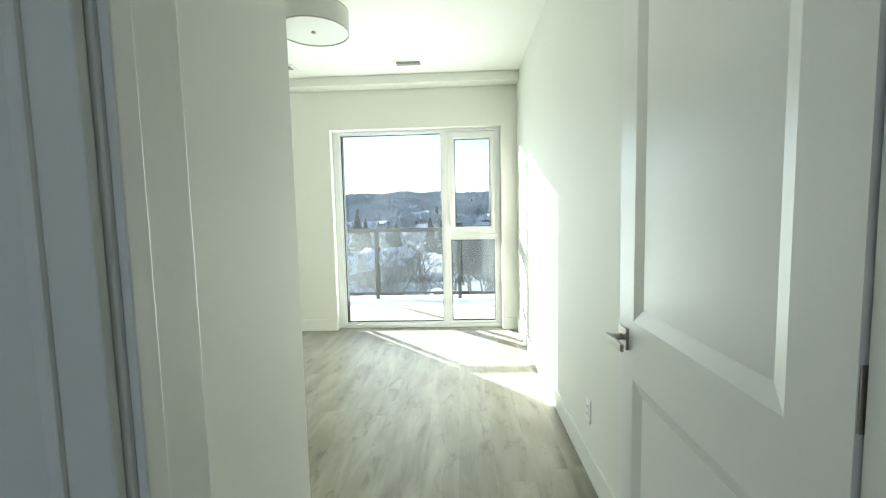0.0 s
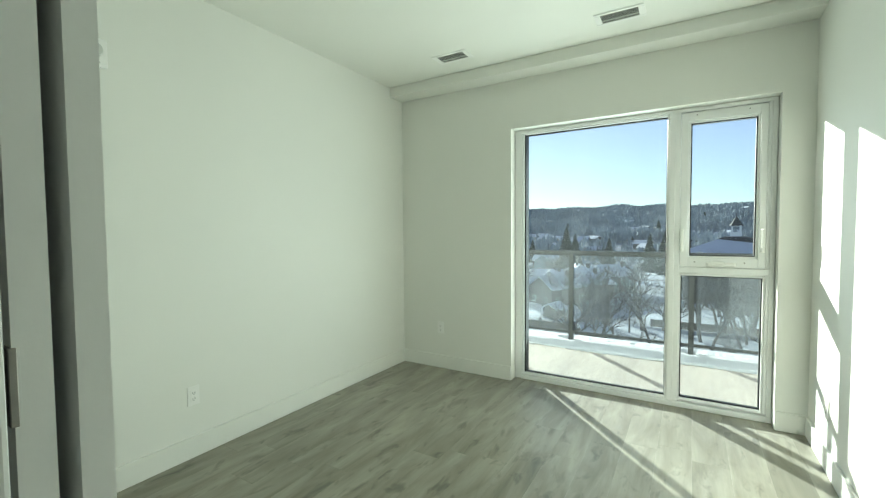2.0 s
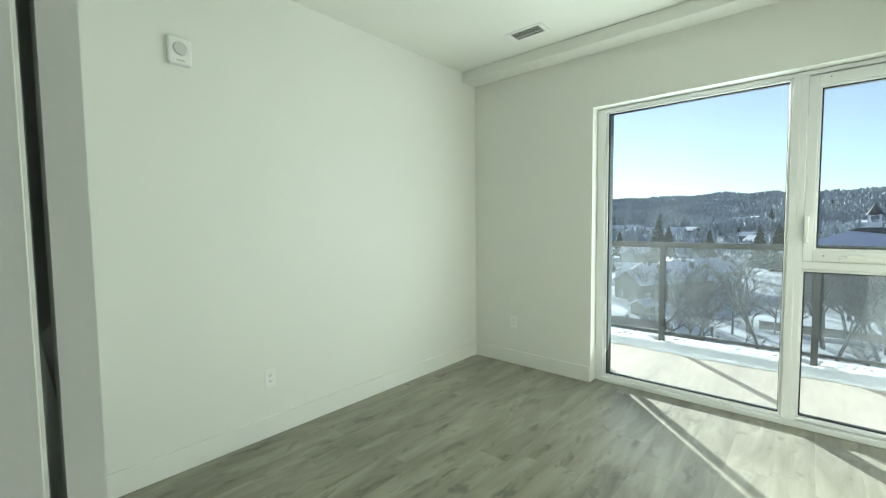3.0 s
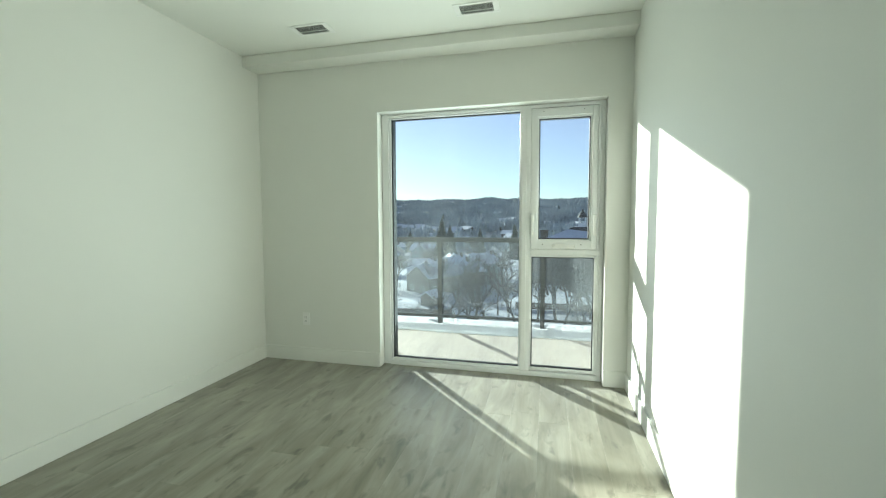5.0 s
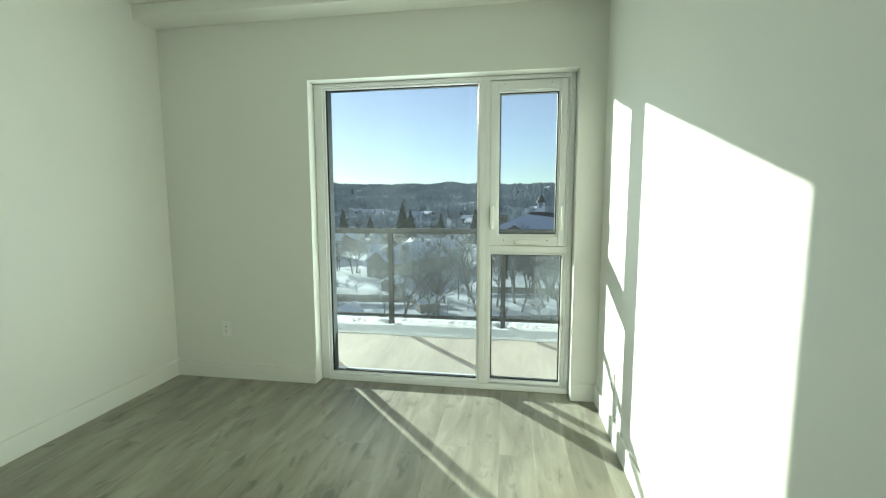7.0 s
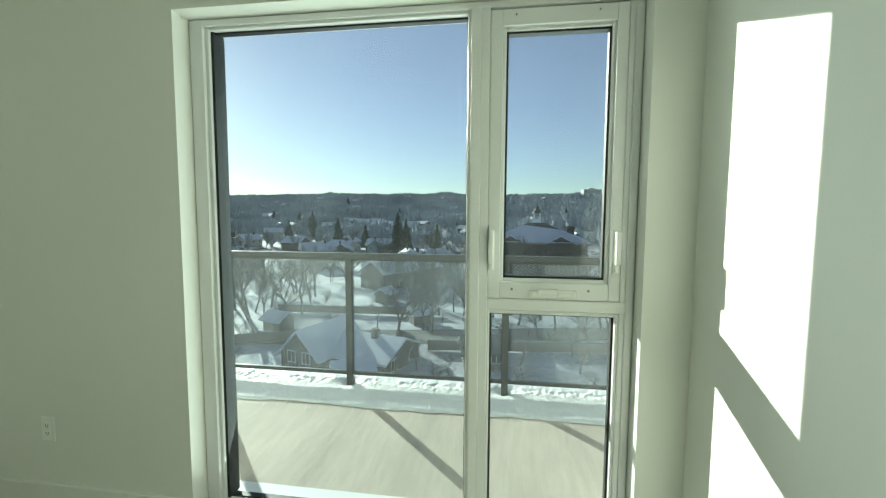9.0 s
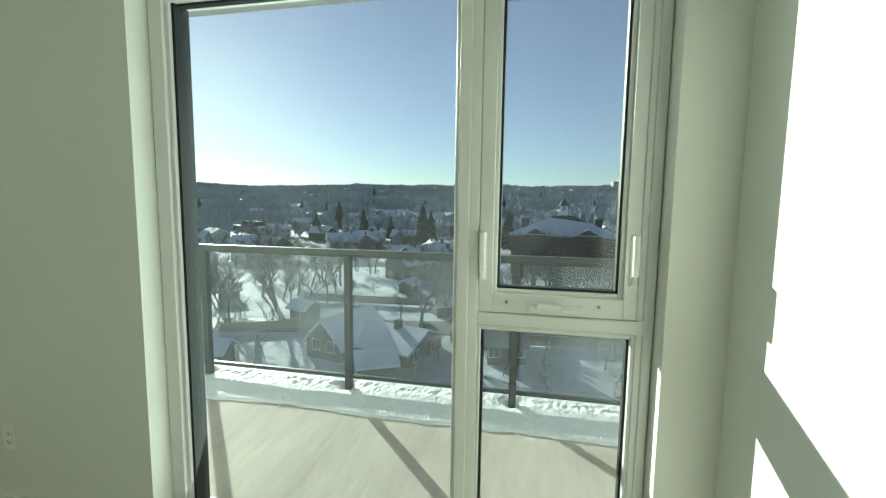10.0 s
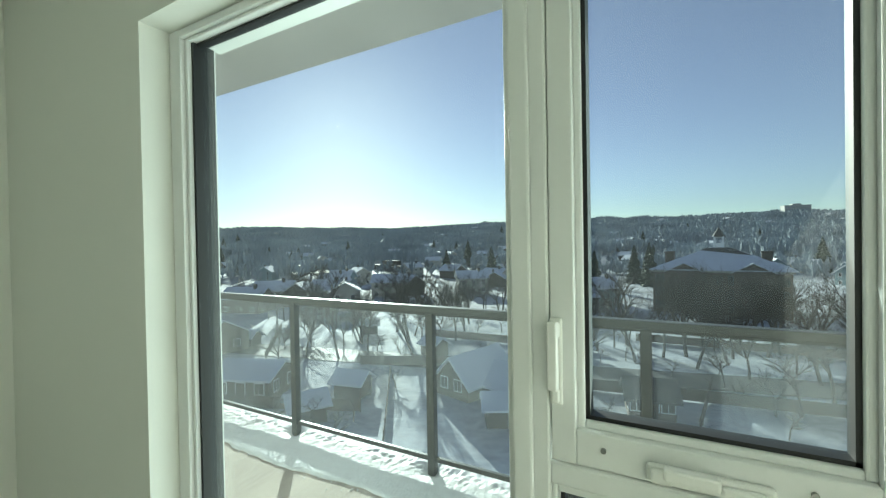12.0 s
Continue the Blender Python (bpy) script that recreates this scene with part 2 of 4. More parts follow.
def cyl(bm, centre, axis, r, length, n=24, r2=None, bevel=0.0):
    res = bmesh.ops.create_cone(bm, cap_ends=True, segments=n, radius1=r, radius2=r if r2 is None else r2, depth=length)
    q = Vector((0, 0, 1)).rotation_difference(Vector(axis)).to_matrix().to_4x4()
    bmesh.ops.transform(bm, matrix=Matrix.Translation(centre) @ q, verts=res["verts"])
    return res["verts"]


def thing(name, label, category, at=(0, 0, 0), group="", kind=""):
    ob = new(name)
    ob.matrix_basis = Matrix.Translation(at)
    return tagged(ob, label, category, group, kind)


def structure(name, bm, mat, label, category, smooth=False):
    return tagged(mesh_object(name, bm, mat, None, "", smooth), label, category, "", "structure")


def panel_loop(bm, x0, x1, z0, z1, y, depth, w, out=-1):
    """A sunken panel's moulding: slopes from the face at y down to depth, in the xz plane."""
    a = [(x0, z0), (x1, z0), (x1, z1), (x0, z1)]
    b = [(x0 + w, z0 + w), (x1 - w, z0 + w), (x1 - w, z1 - w), (x0 + w, z1 - w)]
    va = [bm.verts.new((p[0], y, p[1])) for p in a]
    vb = [bm.verts.new((p[0], y - out * depth, p[1])) for p in b]
    for i in range(4):
        j = (i + 1) % 4
        bm.faces.new((va[i], va[j], vb[j], vb[i]))
    bm.faces.new(vb)
    return bm

# ---- structure ----
XL, XR, YW, ZC = -2.20, 0.970, 4.445, 2.70
YD0, YD1 = 0.305, 0.430      # doorway wall
JL, JR, DH = 0.020, 0.872, 2.05
WX0, WX1, WZ1 = -1.040, 0.800, 2.200   # window opening

structure("floor_slab", boxes((-2.5, 1.5, -1.8, 4.46, -0.2, -0.006)), SOFFIT, "dark levelled underlay beneath the plank floor", "floor")
structure("ceiling", boxes((-2.4, 1.4, -1.8, 4.72, ZC, ZC + 0.2)), CEIL, "smooth white painted ceiling", "ceiling")
structure("ceiling_bulkhead", boxes((XL, XR, 4.25, YW, 2.61, ZC - 0.001), bevel=0.003, seg=1), WALL, "white painted bulkhead along the window wall", "bulkhead")
structure("wall_west", boxes((XL - 0.14, XL, 1.2, 4.72, 0, ZC)), WALL, "plain white painted wall", "wall")
structure("wall_east", boxes((XR, XR + 0.14, YD1, 4.72, 0, ZC)), WALL, "plain white painted wall with sunlight on it", "wall")
structure("wall_north", boxes((XL, WX0, YW, 4.70, 0, ZC), (WX1, XR, YW, 4.70, 0, ZC), (WX0, WX1, YW, 4.72, WZ1, ZC)), WALL, "white painted wall round a tall window", "wall")
structure("wall_doorway", boxes((-1.12, JL - 0.012, YD0, YD1, 0, ZC), (JR + 0.012, XR + 0.14, YD0, YD1, 0, ZC), (JL - 0.012, JR + 0.012, YD0, YD1, DH + 0.012, ZC)), WALL, "white painted wall with the bedroom doorway", "wall")
structure("wall_partition", boxes((-0.22, -0.108, YD1, 1.100, 0, ZC), bevel=0.004, seg=2), WALL, "white painted partition ending in a square corner", "wall")
structure("wall_closet", boxes((XL, -1.06, 1.290, 1.345, 0, ZC), (-1.16, -1.06, YD0, 1.290, 2.05, ZC), (-1.16, -1.06, YD0, 0.50, 0, 2.05), (-1.16, -1.06, 1.205, 1.290, 0, 2.05)), WALL, "white painted closet wall", "wall")
structure("wall_closet_back", boxes((XL - 0.14, XL, 0.2, 1.2, 0, ZC), (XL, -1.16, YD0 - 0.1, YD0, 0, ZC)), WALL, "closet back wall in shadow", "wall")
# the end wall's gap is made up, so sky light reaches the door
structure("wall_hall", boxes((-1.10, -1.0, -1.8, YD0, 0, ZC), (1.3, 1.4, -1.8, YD0, 0, ZC), (-0.2, 1.3, -1.8, -1.7, 0, ZC), (-1.0, -0.2, -1.8, -1.7, 2.3, ZC)), WALL, "white painted hallway walls with an added gap at the unseen end", "wall")

BH, BT = 0.125, 0.014


def baseboard(name, x0, x1, y0, y1):
    bm = boxes((x0, x1, y0, y1, 0.0, BH), bevel=0.0025, seg=2)
    return structure(name, bm, TRIM, "square white painted baseboard", "baseboard")


baseboard("baseboard_west", XL, XL + BT, 1.345, YW - BT)
baseboard("baseboard_north", XL, WX0 - 0.002, YW - BT, YW)
baseboard("baseboard_corner", WX1 + 0.002, XR, YW - BT, YW)
baseboard("baseboard_east", XR - BT, XR, YD1 + 0.09, YW - BT)
baseboard("baseboard_partition", -0.108, -0.108 + BT, YD1 + 0.016, 1.100)
baseboard("baseboard_closet", XL + BT, -1.06, 1.345, 1.345 + BT)


def casing(name, y0, y1, fy):
    """Flat door casing with a raised outer bead, on one side of the doorway wall."""
    w = 0.068
    bm = bmesh.new()
    for x0, x1 in ((JL - 0.006 - w, JL - 0.006), (JR + 0.006, JR + 0.006 + w)):
        box(bm, x0, x1, y0, y1, 0, DH + 0.006 + w, bevel=0.003)
        outer = x0 if x0 < 0.4 else x1 - 0.018
        box(bm, outer, outer + 0.018, y0 - (0.006 if fy < 0 else 0), y1 + (0.006 if fy > 0 else 0), 0, DH + 0.004 + w, bevel=0.004)
    box(bm, JL - 0.006, JR + 0.006, y0, y1, DH + 0.006, DH + 0.006 + w, bevel=0.003)
    return structure(name, bm, TRIM, "white painted door casing with a raised bead", "trim")


casing("trim_hall_casing", YD0 - 0.014, YD0, -1)
casing("trim_room_casing", YD1, YD1 + 0.014, 1)
bm = boxes((JL - 0.012, JL, YD0, YD1, 0, DH), (JR, JR + 0.012, YD0, YD1, 0, DH), (JL - 0.012, JR + 0.012, YD0, YD1, DH, DH + 0.012), bevel=0.002, seg=1)
box(bm, JL, JL + 0.012, YD0 + 0.006, YD0 + 0.038, 0, DH, bevel=0.002)
box(bm, JR - 0.011, JR, YD0 + 0.025, YD0 + 0.062, 0, DH, bevel=0.002)
structure("trim_door_jamb", bm, TRIM, "white painted door jamb with stops", "trim")

# ---- window ----
FY0, FY1 = 4.535, 4.625


def window():
    w = thing("window_1", "tall white vinyl window, fixed pane beside a casement over a low fixed pane", "window", (-0.12, FY1, 0), kind="structure")
    o = Vector((0.12, -FY1, 0))

    def add(name, specs, mat, label="", bevel=0.004, parent=None, seg=2):
        b = boxes(*specs, bevel=bevel, seg=seg)
        bmesh.ops.translate(b, verts=b.verts, vec=o if parent is None or parent == w else o)
        return part(name, b, mat, parent or w, label)

    gx0, gx1, gz0, gz1 = -0.957, 0.150, 0.058, 2.158
    add("window_frame", [(WX0 + 0.003, gx0 - 0.018, FY0, FY1, 0.002, WZ1 - 0.003), (WX0 + 0.003, WX1 - 0.003, FY0 + 0.001, FY1, WZ1 - 0.030, WZ1 - 0.004),
                         (gx0 - 0.02, WX1 - 0.003, FY0 - 0.012, FY1, 0.002, gz0 - 0.018), (WX1 - 0.034, WX1 - 0.003, FY0, FY1, 0.004, WZ1 - 0.006), (0.746, WX1 - 0.033, FY0 + 0.006, FY1 - 0.004, 0.046, WZ1 - 0.028)], VINYL)
    add("glazing_bead", [(gx0 - 0.018, gx0, FY0 + 0.014, FY1 - 0.01, gz0 - 0.018, gz1 + 0.01), (gx0, gx1, FY0 + 0.014, FY1 - 0.01, gz1, gz1 + 0.012),
                         (gx0, gx1, FY0 + 0.014, FY1 - 0.01, gz0 - 0.018, gz0), (gx1, gx1 + 0.016, FY0 + 0.010, FY1 - 0.01, gz0 - 0.018, gz1 + 0.01)], VINYL)
    add("mullion", [(gx1 + 0.014, 0.205, FY0 - 0.006, FY1, 0.040, WZ1 - 0.028), (0.203, 0.238, FY0, FY1, 0.040, WZ1 - 0.028)], VINYL, bevel=0.005)
    add("transom", [(0.236, WX1 - 0.030, FY0 + 0.001, FY1, 1.002, 1.048)], VINYL, bevel=0.006)
    g = 0.008
    # left strip is wider and deeper, its black standing for the shaded outer frame
    add("gasket", [(gx0, gx0 + 0.012, FY0 + 0.028, FY1 + 0.01, gz0, gz1), (gx0, gx1, FY0 + 0.04, FY0 + 0.07, gz1 - g, gz1), (gx0, gx1, FY0 + 0.04, FY0 + 0.07, gz0, gz0 + g),
                   (gx1 - g * 0.6, gx1, FY0 + 0.04, FY0 + 0.07, gz0, gz1)], GASKET, bevel=0)
    pane = add("pane", [(gx0, gx1, FY0 + 0.052, FY0 + 0.058, gz0, gz1)], GLASS, "large clear fixed glass pane", 0)
    pane.visible_shadow = False
    # low fixed pane
    lx0, lx1, lz0, lz1 = 0.248, 0.735, 0.066, 0.985
    add("glazing_bead", [(0.238, lx0, FY0 + 0.012, FY1 - 0.01, 0.046, lz1 + 0.016), (lx1, lx1 + 0.012, FY0 + 0.012, FY1 - 0.01, 0.046, lz1 + 0.016),
                         (lx0, lx1, FY0 + 0.012, FY1 - 0.01, lz1, lz1 + 0.016), (lx0, lx1, FY0 + 0.012, FY1 - 0.01, 0.046, lz0)], VINYL)
    add("gasket", [(lx0, lx0 + g, FY0 + 0.04, FY0 + 0.07, lz0, lz1), (lx1 - g, lx1, FY0 + 0.04, FY0 + 0.07, lz0, lz1),
                   (lx0, lx1, FY0 + 0.04, FY0 + 0.07, lz0, lz0 + g), (lx0, lx1, FY0 + 0.04, FY0 + 0.07, lz1 - g, lz1)], GASKET, bevel=0)
    low = add("pane", [(lx0, lx1, FY0 + 0.052, FY0 + 0.058, lz0, lz1)], GLASS, "small clear fixed pane", 0)
    low.visible_shadow = False
    # casement sash
    sx0, sx1, sz0, sz1 = 0.240, 0.745, 1.050, 2.163
    cx0, cx1, cz0, cz1 = 0.300, 0.690, 1.130, 2.088
    sash = add("casement_sash", [(sx0, cx0 - 0.014, FY0 + 0.004, FY1 - 0.008, sz0, sz1), (cx1 + 0.014, sx1, FY0 + 0.004, FY1 - 0.008, sz0, sz1),
                                 (cx0 - 0.014, cx1 + 0.014, FY0 + 0.004, FY1 - 0.008, sz0, cz0 - 0.014), (cx0 - 0.014, cx1 + 0.014, FY0 + 0.004, FY1 - 0.008, cz1 + 0.014, sz1)],
               VINYL, "closed casement sash", bevel=0.003)
    add("sash_bead", [(cx0 - 0.015, cx0, FY0 + 0.020, FY1 - 0.02, cz0 - 0.015, cz1 + 0.015), (cx1, cx1 + 0.015, FY0 + 0.020, FY1 - 0.02, cz0 - 0.015, cz1 + 0.015),
                      (cx0, cx1, FY0 + 0.020, FY1 - 0.02, cz0 - 0.015, cz0), (cx0, cx1, FY0 + 0.020, FY1 - 0.02, cz1, cz1 + 0.015)], VINYL, parent=sash)
    add("gasket", [(cx0, cx0 + g, FY0 + 0.03, FY0 + 0.065, cz0, cz1), (cx1 - g, cx1, FY0 + 0.03, FY0 + 0.065, cz0, cz1),
                   (cx0, cx1, FY0 + 0.03, FY0 + 0.065, cz0, cz0 + g), (cx0, cx1, FY0 + 0.03, FY0 + 0.065, cz1 - g, cz1)], GASKET, bevel=0, parent=sash)
    cp = add("pane", [(cx0, cx1, FY0 + 0.050, FY0 + 0.056, cz0, cz1)], GLASS, "", 0, parent=sash)
    cp.visible_shadow = False
    # lock handles on both stiles
    for hx in (0.252, 0.728):
        h = add("lock_handle", [(hx - 0.012, hx + 0.012, FY0 - 0.005, FY0 + 0.006, 1.160, 1.325)], PLASTIC, "white lock lever", 0.004)
        add("lever", [(hx - 0.009, hx + 0.009, FY0 - 0.034, FY0 - 0.016, 1.195, 1.322), (hx - 0.009, hx + 0.009, FY0 - 0.024, FY0 - 0.002, 1.290, 1.318), (hx - 0.007, hx + 0.007, FY0 - 0.014, FY0 - 0.002, 1.166, 1.192)], PLASTIC, parent=h, bevel=0.003)
    # crank with its cover
    c = add("crank", [(0.405, 0.585, FY0 - 0.010, FY0 + 0.005, 1.057, 1.088)], PLASTIC, "white folding crank", 0.006)
    add("crank_handle", [(0.432, 0.512, FY0 - 0.034, FY0 - 0.013, 1.074, 1.096), (0.412, 0.446, FY0 - 0.024, FY0 - 0.007, 1.062, 1.086), (0.512, 0.572, FY0 - 0.020, FY0 - 0.008, 1.064, 1.080)], PLASTIC, parent=c, bevel=0.005)
    for sx in (0.335, 0.630):
        b = bmesh.new()
        cyl(b, (sx, FY0 + 0.002, 1.088), (0, -1, 0), 0.005, 0.006, 10)
        bmesh.ops.translate(b, verts=b.verts, vec=o)
        part("screw", b, STEEL, w)
    for sx in (0.335, 0.640):
        b = bmesh.new()
        cyl(b, (sx, FY0 + 0.002, 2.140), (0, -1, 0), 0.004, 0.006, 10)
        bmesh.ops.translate(b, verts=b.verts, vec=o)
        part("screw", b, STEEL, w)
    return w


window()
structure("window_sill_outer", boxes((WX0, WX1, 4.625, 4.74, -0.02, 0.02), bevel=0.003), VINYL, "white metal outer window sill", "sill")

# ---- doors ----


def door_leaf(bm, w, h, t, panels, mould=0.040, depth=0.012):
    """A leaf in the xz plane from x 0..w, thickness 0..t in y, with sunken moulded panels on both faces."""
    xs = sorted({0.0, w, *[p[0] for p in panels], *[p[1] for p in panels]})
    zs = sorted({0.0, h, *[p[2] for p in panels], *[p[3] for p in panels]})
    for face_y, out in ((0.0, -1), (t, 1)):
        for a, b in zip(xs, xs[1:]):
            for c, d in zip(zs, zs[1:]):
                if any(p[0] <= a and b <= p[1] and p[2] <= c and d <= p[3] for p in panels):
                    continue
                vs = [bm.verts.new(q) for q in ((a, face_y, c), (b, face_y, c), (b, face_y, d), (a, face_y, d))]
                bm.faces.new(vs)
        for p in panels:
            panel_loop(bm, *p, face_y, depth, mould, out)
    for q in (((0, 0, 0), (0, t, 0), (0, t, h), (0, 0, h)), ((w, 0, 0), (w, t, 0), (w, t, h), (w, 0, h)), ((0, 0, h), (w, 0, h), (w, t, h), (0, t, h)), ((0, 0, 0), (w, 0, 0), (w, t, 0), (0, t, 0))):
        bm.faces.new([bm.verts.new(v) for v in q])
    bmesh.ops.remove_doubles(bm, verts=bm.verts, dist=0.0005)
    bmesh.ops.recalc_face_normals(bm, faces=bm.faces)
    return bm


def bedroom_door():
    """Open leaf: runs along +y from its hinges beside the wall. Local x is the leaf's width."""
    d = thing("door_1", "white two-panel bedroom door standing open against the wall", "door", (JR - 0.005, 0.437, 0.008), kind="structure")
    d.matrix_basis = pose(0.866, 0.435, 0.008, 0, 0, 89.6)
    w, h, t = 0.808, 2.03, 0.035
    leaf = part("leaf", door_leaf(bmesh.new(), w, h, t, [(0.116, 0.698, 0.938, 1.905), (0.116, 0.698, 0.215, 0.762)]), DOOR, d)
    leaf.matrix_basis = pose(0, -t, 0)
    for side in (1, -1):
        y = 0.0 if side > 0 else -t
        b = boxes((w - 0.078, w - 0.012, min(y, y + side * 0.009), max(y, y + side * 0.009), 0.840, 0.906), bevel=0.0015, seg=1)
        rose = part("handle_plate", b, NICKEL, d, "square satin nickel handle plate")
        b = bmesh.new()
        cyl(b, (w - 0.045, y + side * 0.028, 0.873), (0, 1, 0), 0.0105, 0.042, 16)
        part("spindle", b, NICKEL, rose)
        b = boxes((w - 0.160, w - 0.035, min(y + side * 0.045, y + side * 0.056), max(y + side * 0.045, y + side * 0.056), 0.862, 0.884), bevel=0.0015, seg=1)
        part("lever", b, NICKEL, rose, "flat satin nickel lever")
    b = boxes((w - 0.0005, w + 0.0015, -t + 0.006, -0.006, 0.872, 0.930), bevel=0.0)
    part("latch_plate", b, NICKEL, d)
    for hz in (0.22, 1.02, 1.80):
        b = boxes((-0.003, 0.001, -t + 0.003, -0.002, hz - 0.045, hz + 0.045), bevel=0)
        cyl(b, (-0.004, -t - 0.004, hz), (0, 0, 1), 0.006, 0.09, 12)
        part("hinge", b, NICKEL, d)
    return d


bedroom_door()


def closet_door():
    """A pair of hinged leaves folded flat beside the closet's opening, their edges towards the room."""
    w, h, t = 0.640, 2.02, 0.035
    c = thing("door_2", "white panelled folding closet door, folded open in shadow", "closet door", kind="structure")
    c.matrix_basis = pose(-0.982, 1.157, 0.01)
    for y in (0.057, 0.0):
        leaf = part("leaf", door_leaf(bmesh.new(), w, h, t, [(0.100, w - 0.100, 1.075, 1.92), (0.100, w - 0.100, 0.19, 0.880)], 0.030, 0.016), DOOR, c, "narrow moulded door leaf")
        leaf.matrix_basis = pose(0, y, 0) if y == 0.0 else pose(w, y, 0, 0, 0, -2.6) @ pose(-w, 0, 0)
    for hz in (0.22, 1.14, 1.80):
        b = boxes((w - 0.028, w + 0.003, -0.004, 0.004, hz - 0.045, hz + 0.045), bevel=0.001, seg=1)
        part("hinge", b, NICKEL, leaf, "dark butt hinge")
    return c


closet_door()
structure("trim_closet_casing", boxes((-1.06, -1.045, 1.172, 1.240, 0, 2.10), (-1.06, -1.045, 0.46, 0.53, 0, 2.10), (-1.06, -1.045, 0.46, 1.240, 2.05, 2.11), bevel=0.003), TRIM, "white painted closet casing", "trim")

# ---- fixtures ----


def outlet(at, turn, label):
    o = thing("wall_outlet", label, "outlet", at, "wall outlets")
    o.matrix_basis = pose(*at, 0, 0, turn)
    part("plate", boxes((-0.035, 0.035, -0.006, 0.0, -0.057, 0.057), bevel=0.003), PLASTIC, o)
    face = part("socket_face", boxes((-0.017, 0.017, -0.0085, -0.005, -0.034, 0.034), bevel=0.001, seg=1), PLASTIC, o)
    for z in (0.018, -0.018):
        part("slot", boxes((-0.008, -0.005, -0.0092, -0.008, z - 0.004, z + 0.005), (0.005, 0.008, -0.0092, -0.008, z - 0.004, z + 0.005), (-0.002, 0.002, -0.0092, -0.008, z - 0.011, z - 0.007)), SLOT, face)
    return o


outlet((-1.762, YW, 0.390), 0, "white double wall outlet under the window wall's paint, low down")
outlet((XL, 2.335, 0.365), 90, "white double wall outlet low on the plain wall")
outlet((XR, 1.885, 0.312), -90, "white double wall outlet beside the open door")
outlet((XR, 4.02, 0.330), -90, "white double wall outlet in the sunlit corner")


def switch():
    s = thing("light_switch", "white rocker light switch on the wall by the door", "light switch")
    s.matrix_basis = pose(XR, 1.455, 1.01, 0, 0, -90)
    part("plate", boxes((-0.035, 0.035, -0.006, 0.0, -0.057, 0.057), bevel=0.003), PLASTIC, s)
    part("rocker", boxes((-0.016, 0.016, -0.010, -0.005, -0.033, 0.033), bevel=0.002), PLASTIC, s)


switch()


def alarm():
    a = thing("fire_alarm_strobe", "white wall-mounted fire alarm with a clear strobe lens", "alarm")
    a.matrix_basis = pose(XL, 1.915, 2.20, 0, 0, 90)
    part("body", boxes((-0.055, 0.055, -0.030, 0.0, -0.070, 0.070), bevel=0.012, seg=3), PLASTIC, a, smooth=False)
    bm = bmesh.new()
    cyl(bm, (0, -0.034, 0.012), (0, -1, 0), 0.036, 0.012, 28, 0.030)
    part("strobe_lens", bm, GRILLE, a, "greyish round lens")
    part("label_strip", boxes((-0.02, 0.02, -0.0315, -0.029, -0.052, -0.044)), GRILLE, a)


alarm()


def ceiling_vent(x, y, label):
    v = thing("ceiling_vent", label, "vent", (x, y, ZC), "ceiling vents")
    f = 0.150, 0.082
    i = 0.112, 0.058
    part("frame", boxes((-f[0], f[0], -f[1], -i[1], -0.006, 0.0), (-f[0], f[0], i[1], f[1], -0.006, 0.0), (-f[0], -i[0], -i[1], i[1], -0.006, 0.0), (i[0], f[0], -i[1], i[1], -0.006, 0.0), bevel=0.002, seg=1), PLASTIC, v)
    # solid plate, coloured dark for the shade behind the slats
    part("backing", boxes((-i[0], i[0], -i[1], i[1], -0.0015, 0.0)), DUCT_SHADE, v, "dark plate standing for the shade in the duct")
    for k in range(9):
        yy = -i[1] + (k + 0.5) * 2 * i[1] / 9
        b = boxes((-i[0], i[0], -0.0030, 0.0030, -0.0008, 0.0008))
        s = part("slat", b, GRILLE, v)
        s.matrix_basis = pose(0, yy, -0.005, 20, 0, 0)
    part("damper_bar", boxes((-i[0], i[0], 0.012, 0.018, -0.010, -0.004)), GRILLE, v)
    return v


ceiling_vent(-1.335, 3.945, "white slatted air vent in the ceiling near the bulkhead")
ceiling_vent(-0.105, 3.945, "white slatted air vent in the ceiling near the bulkhead")


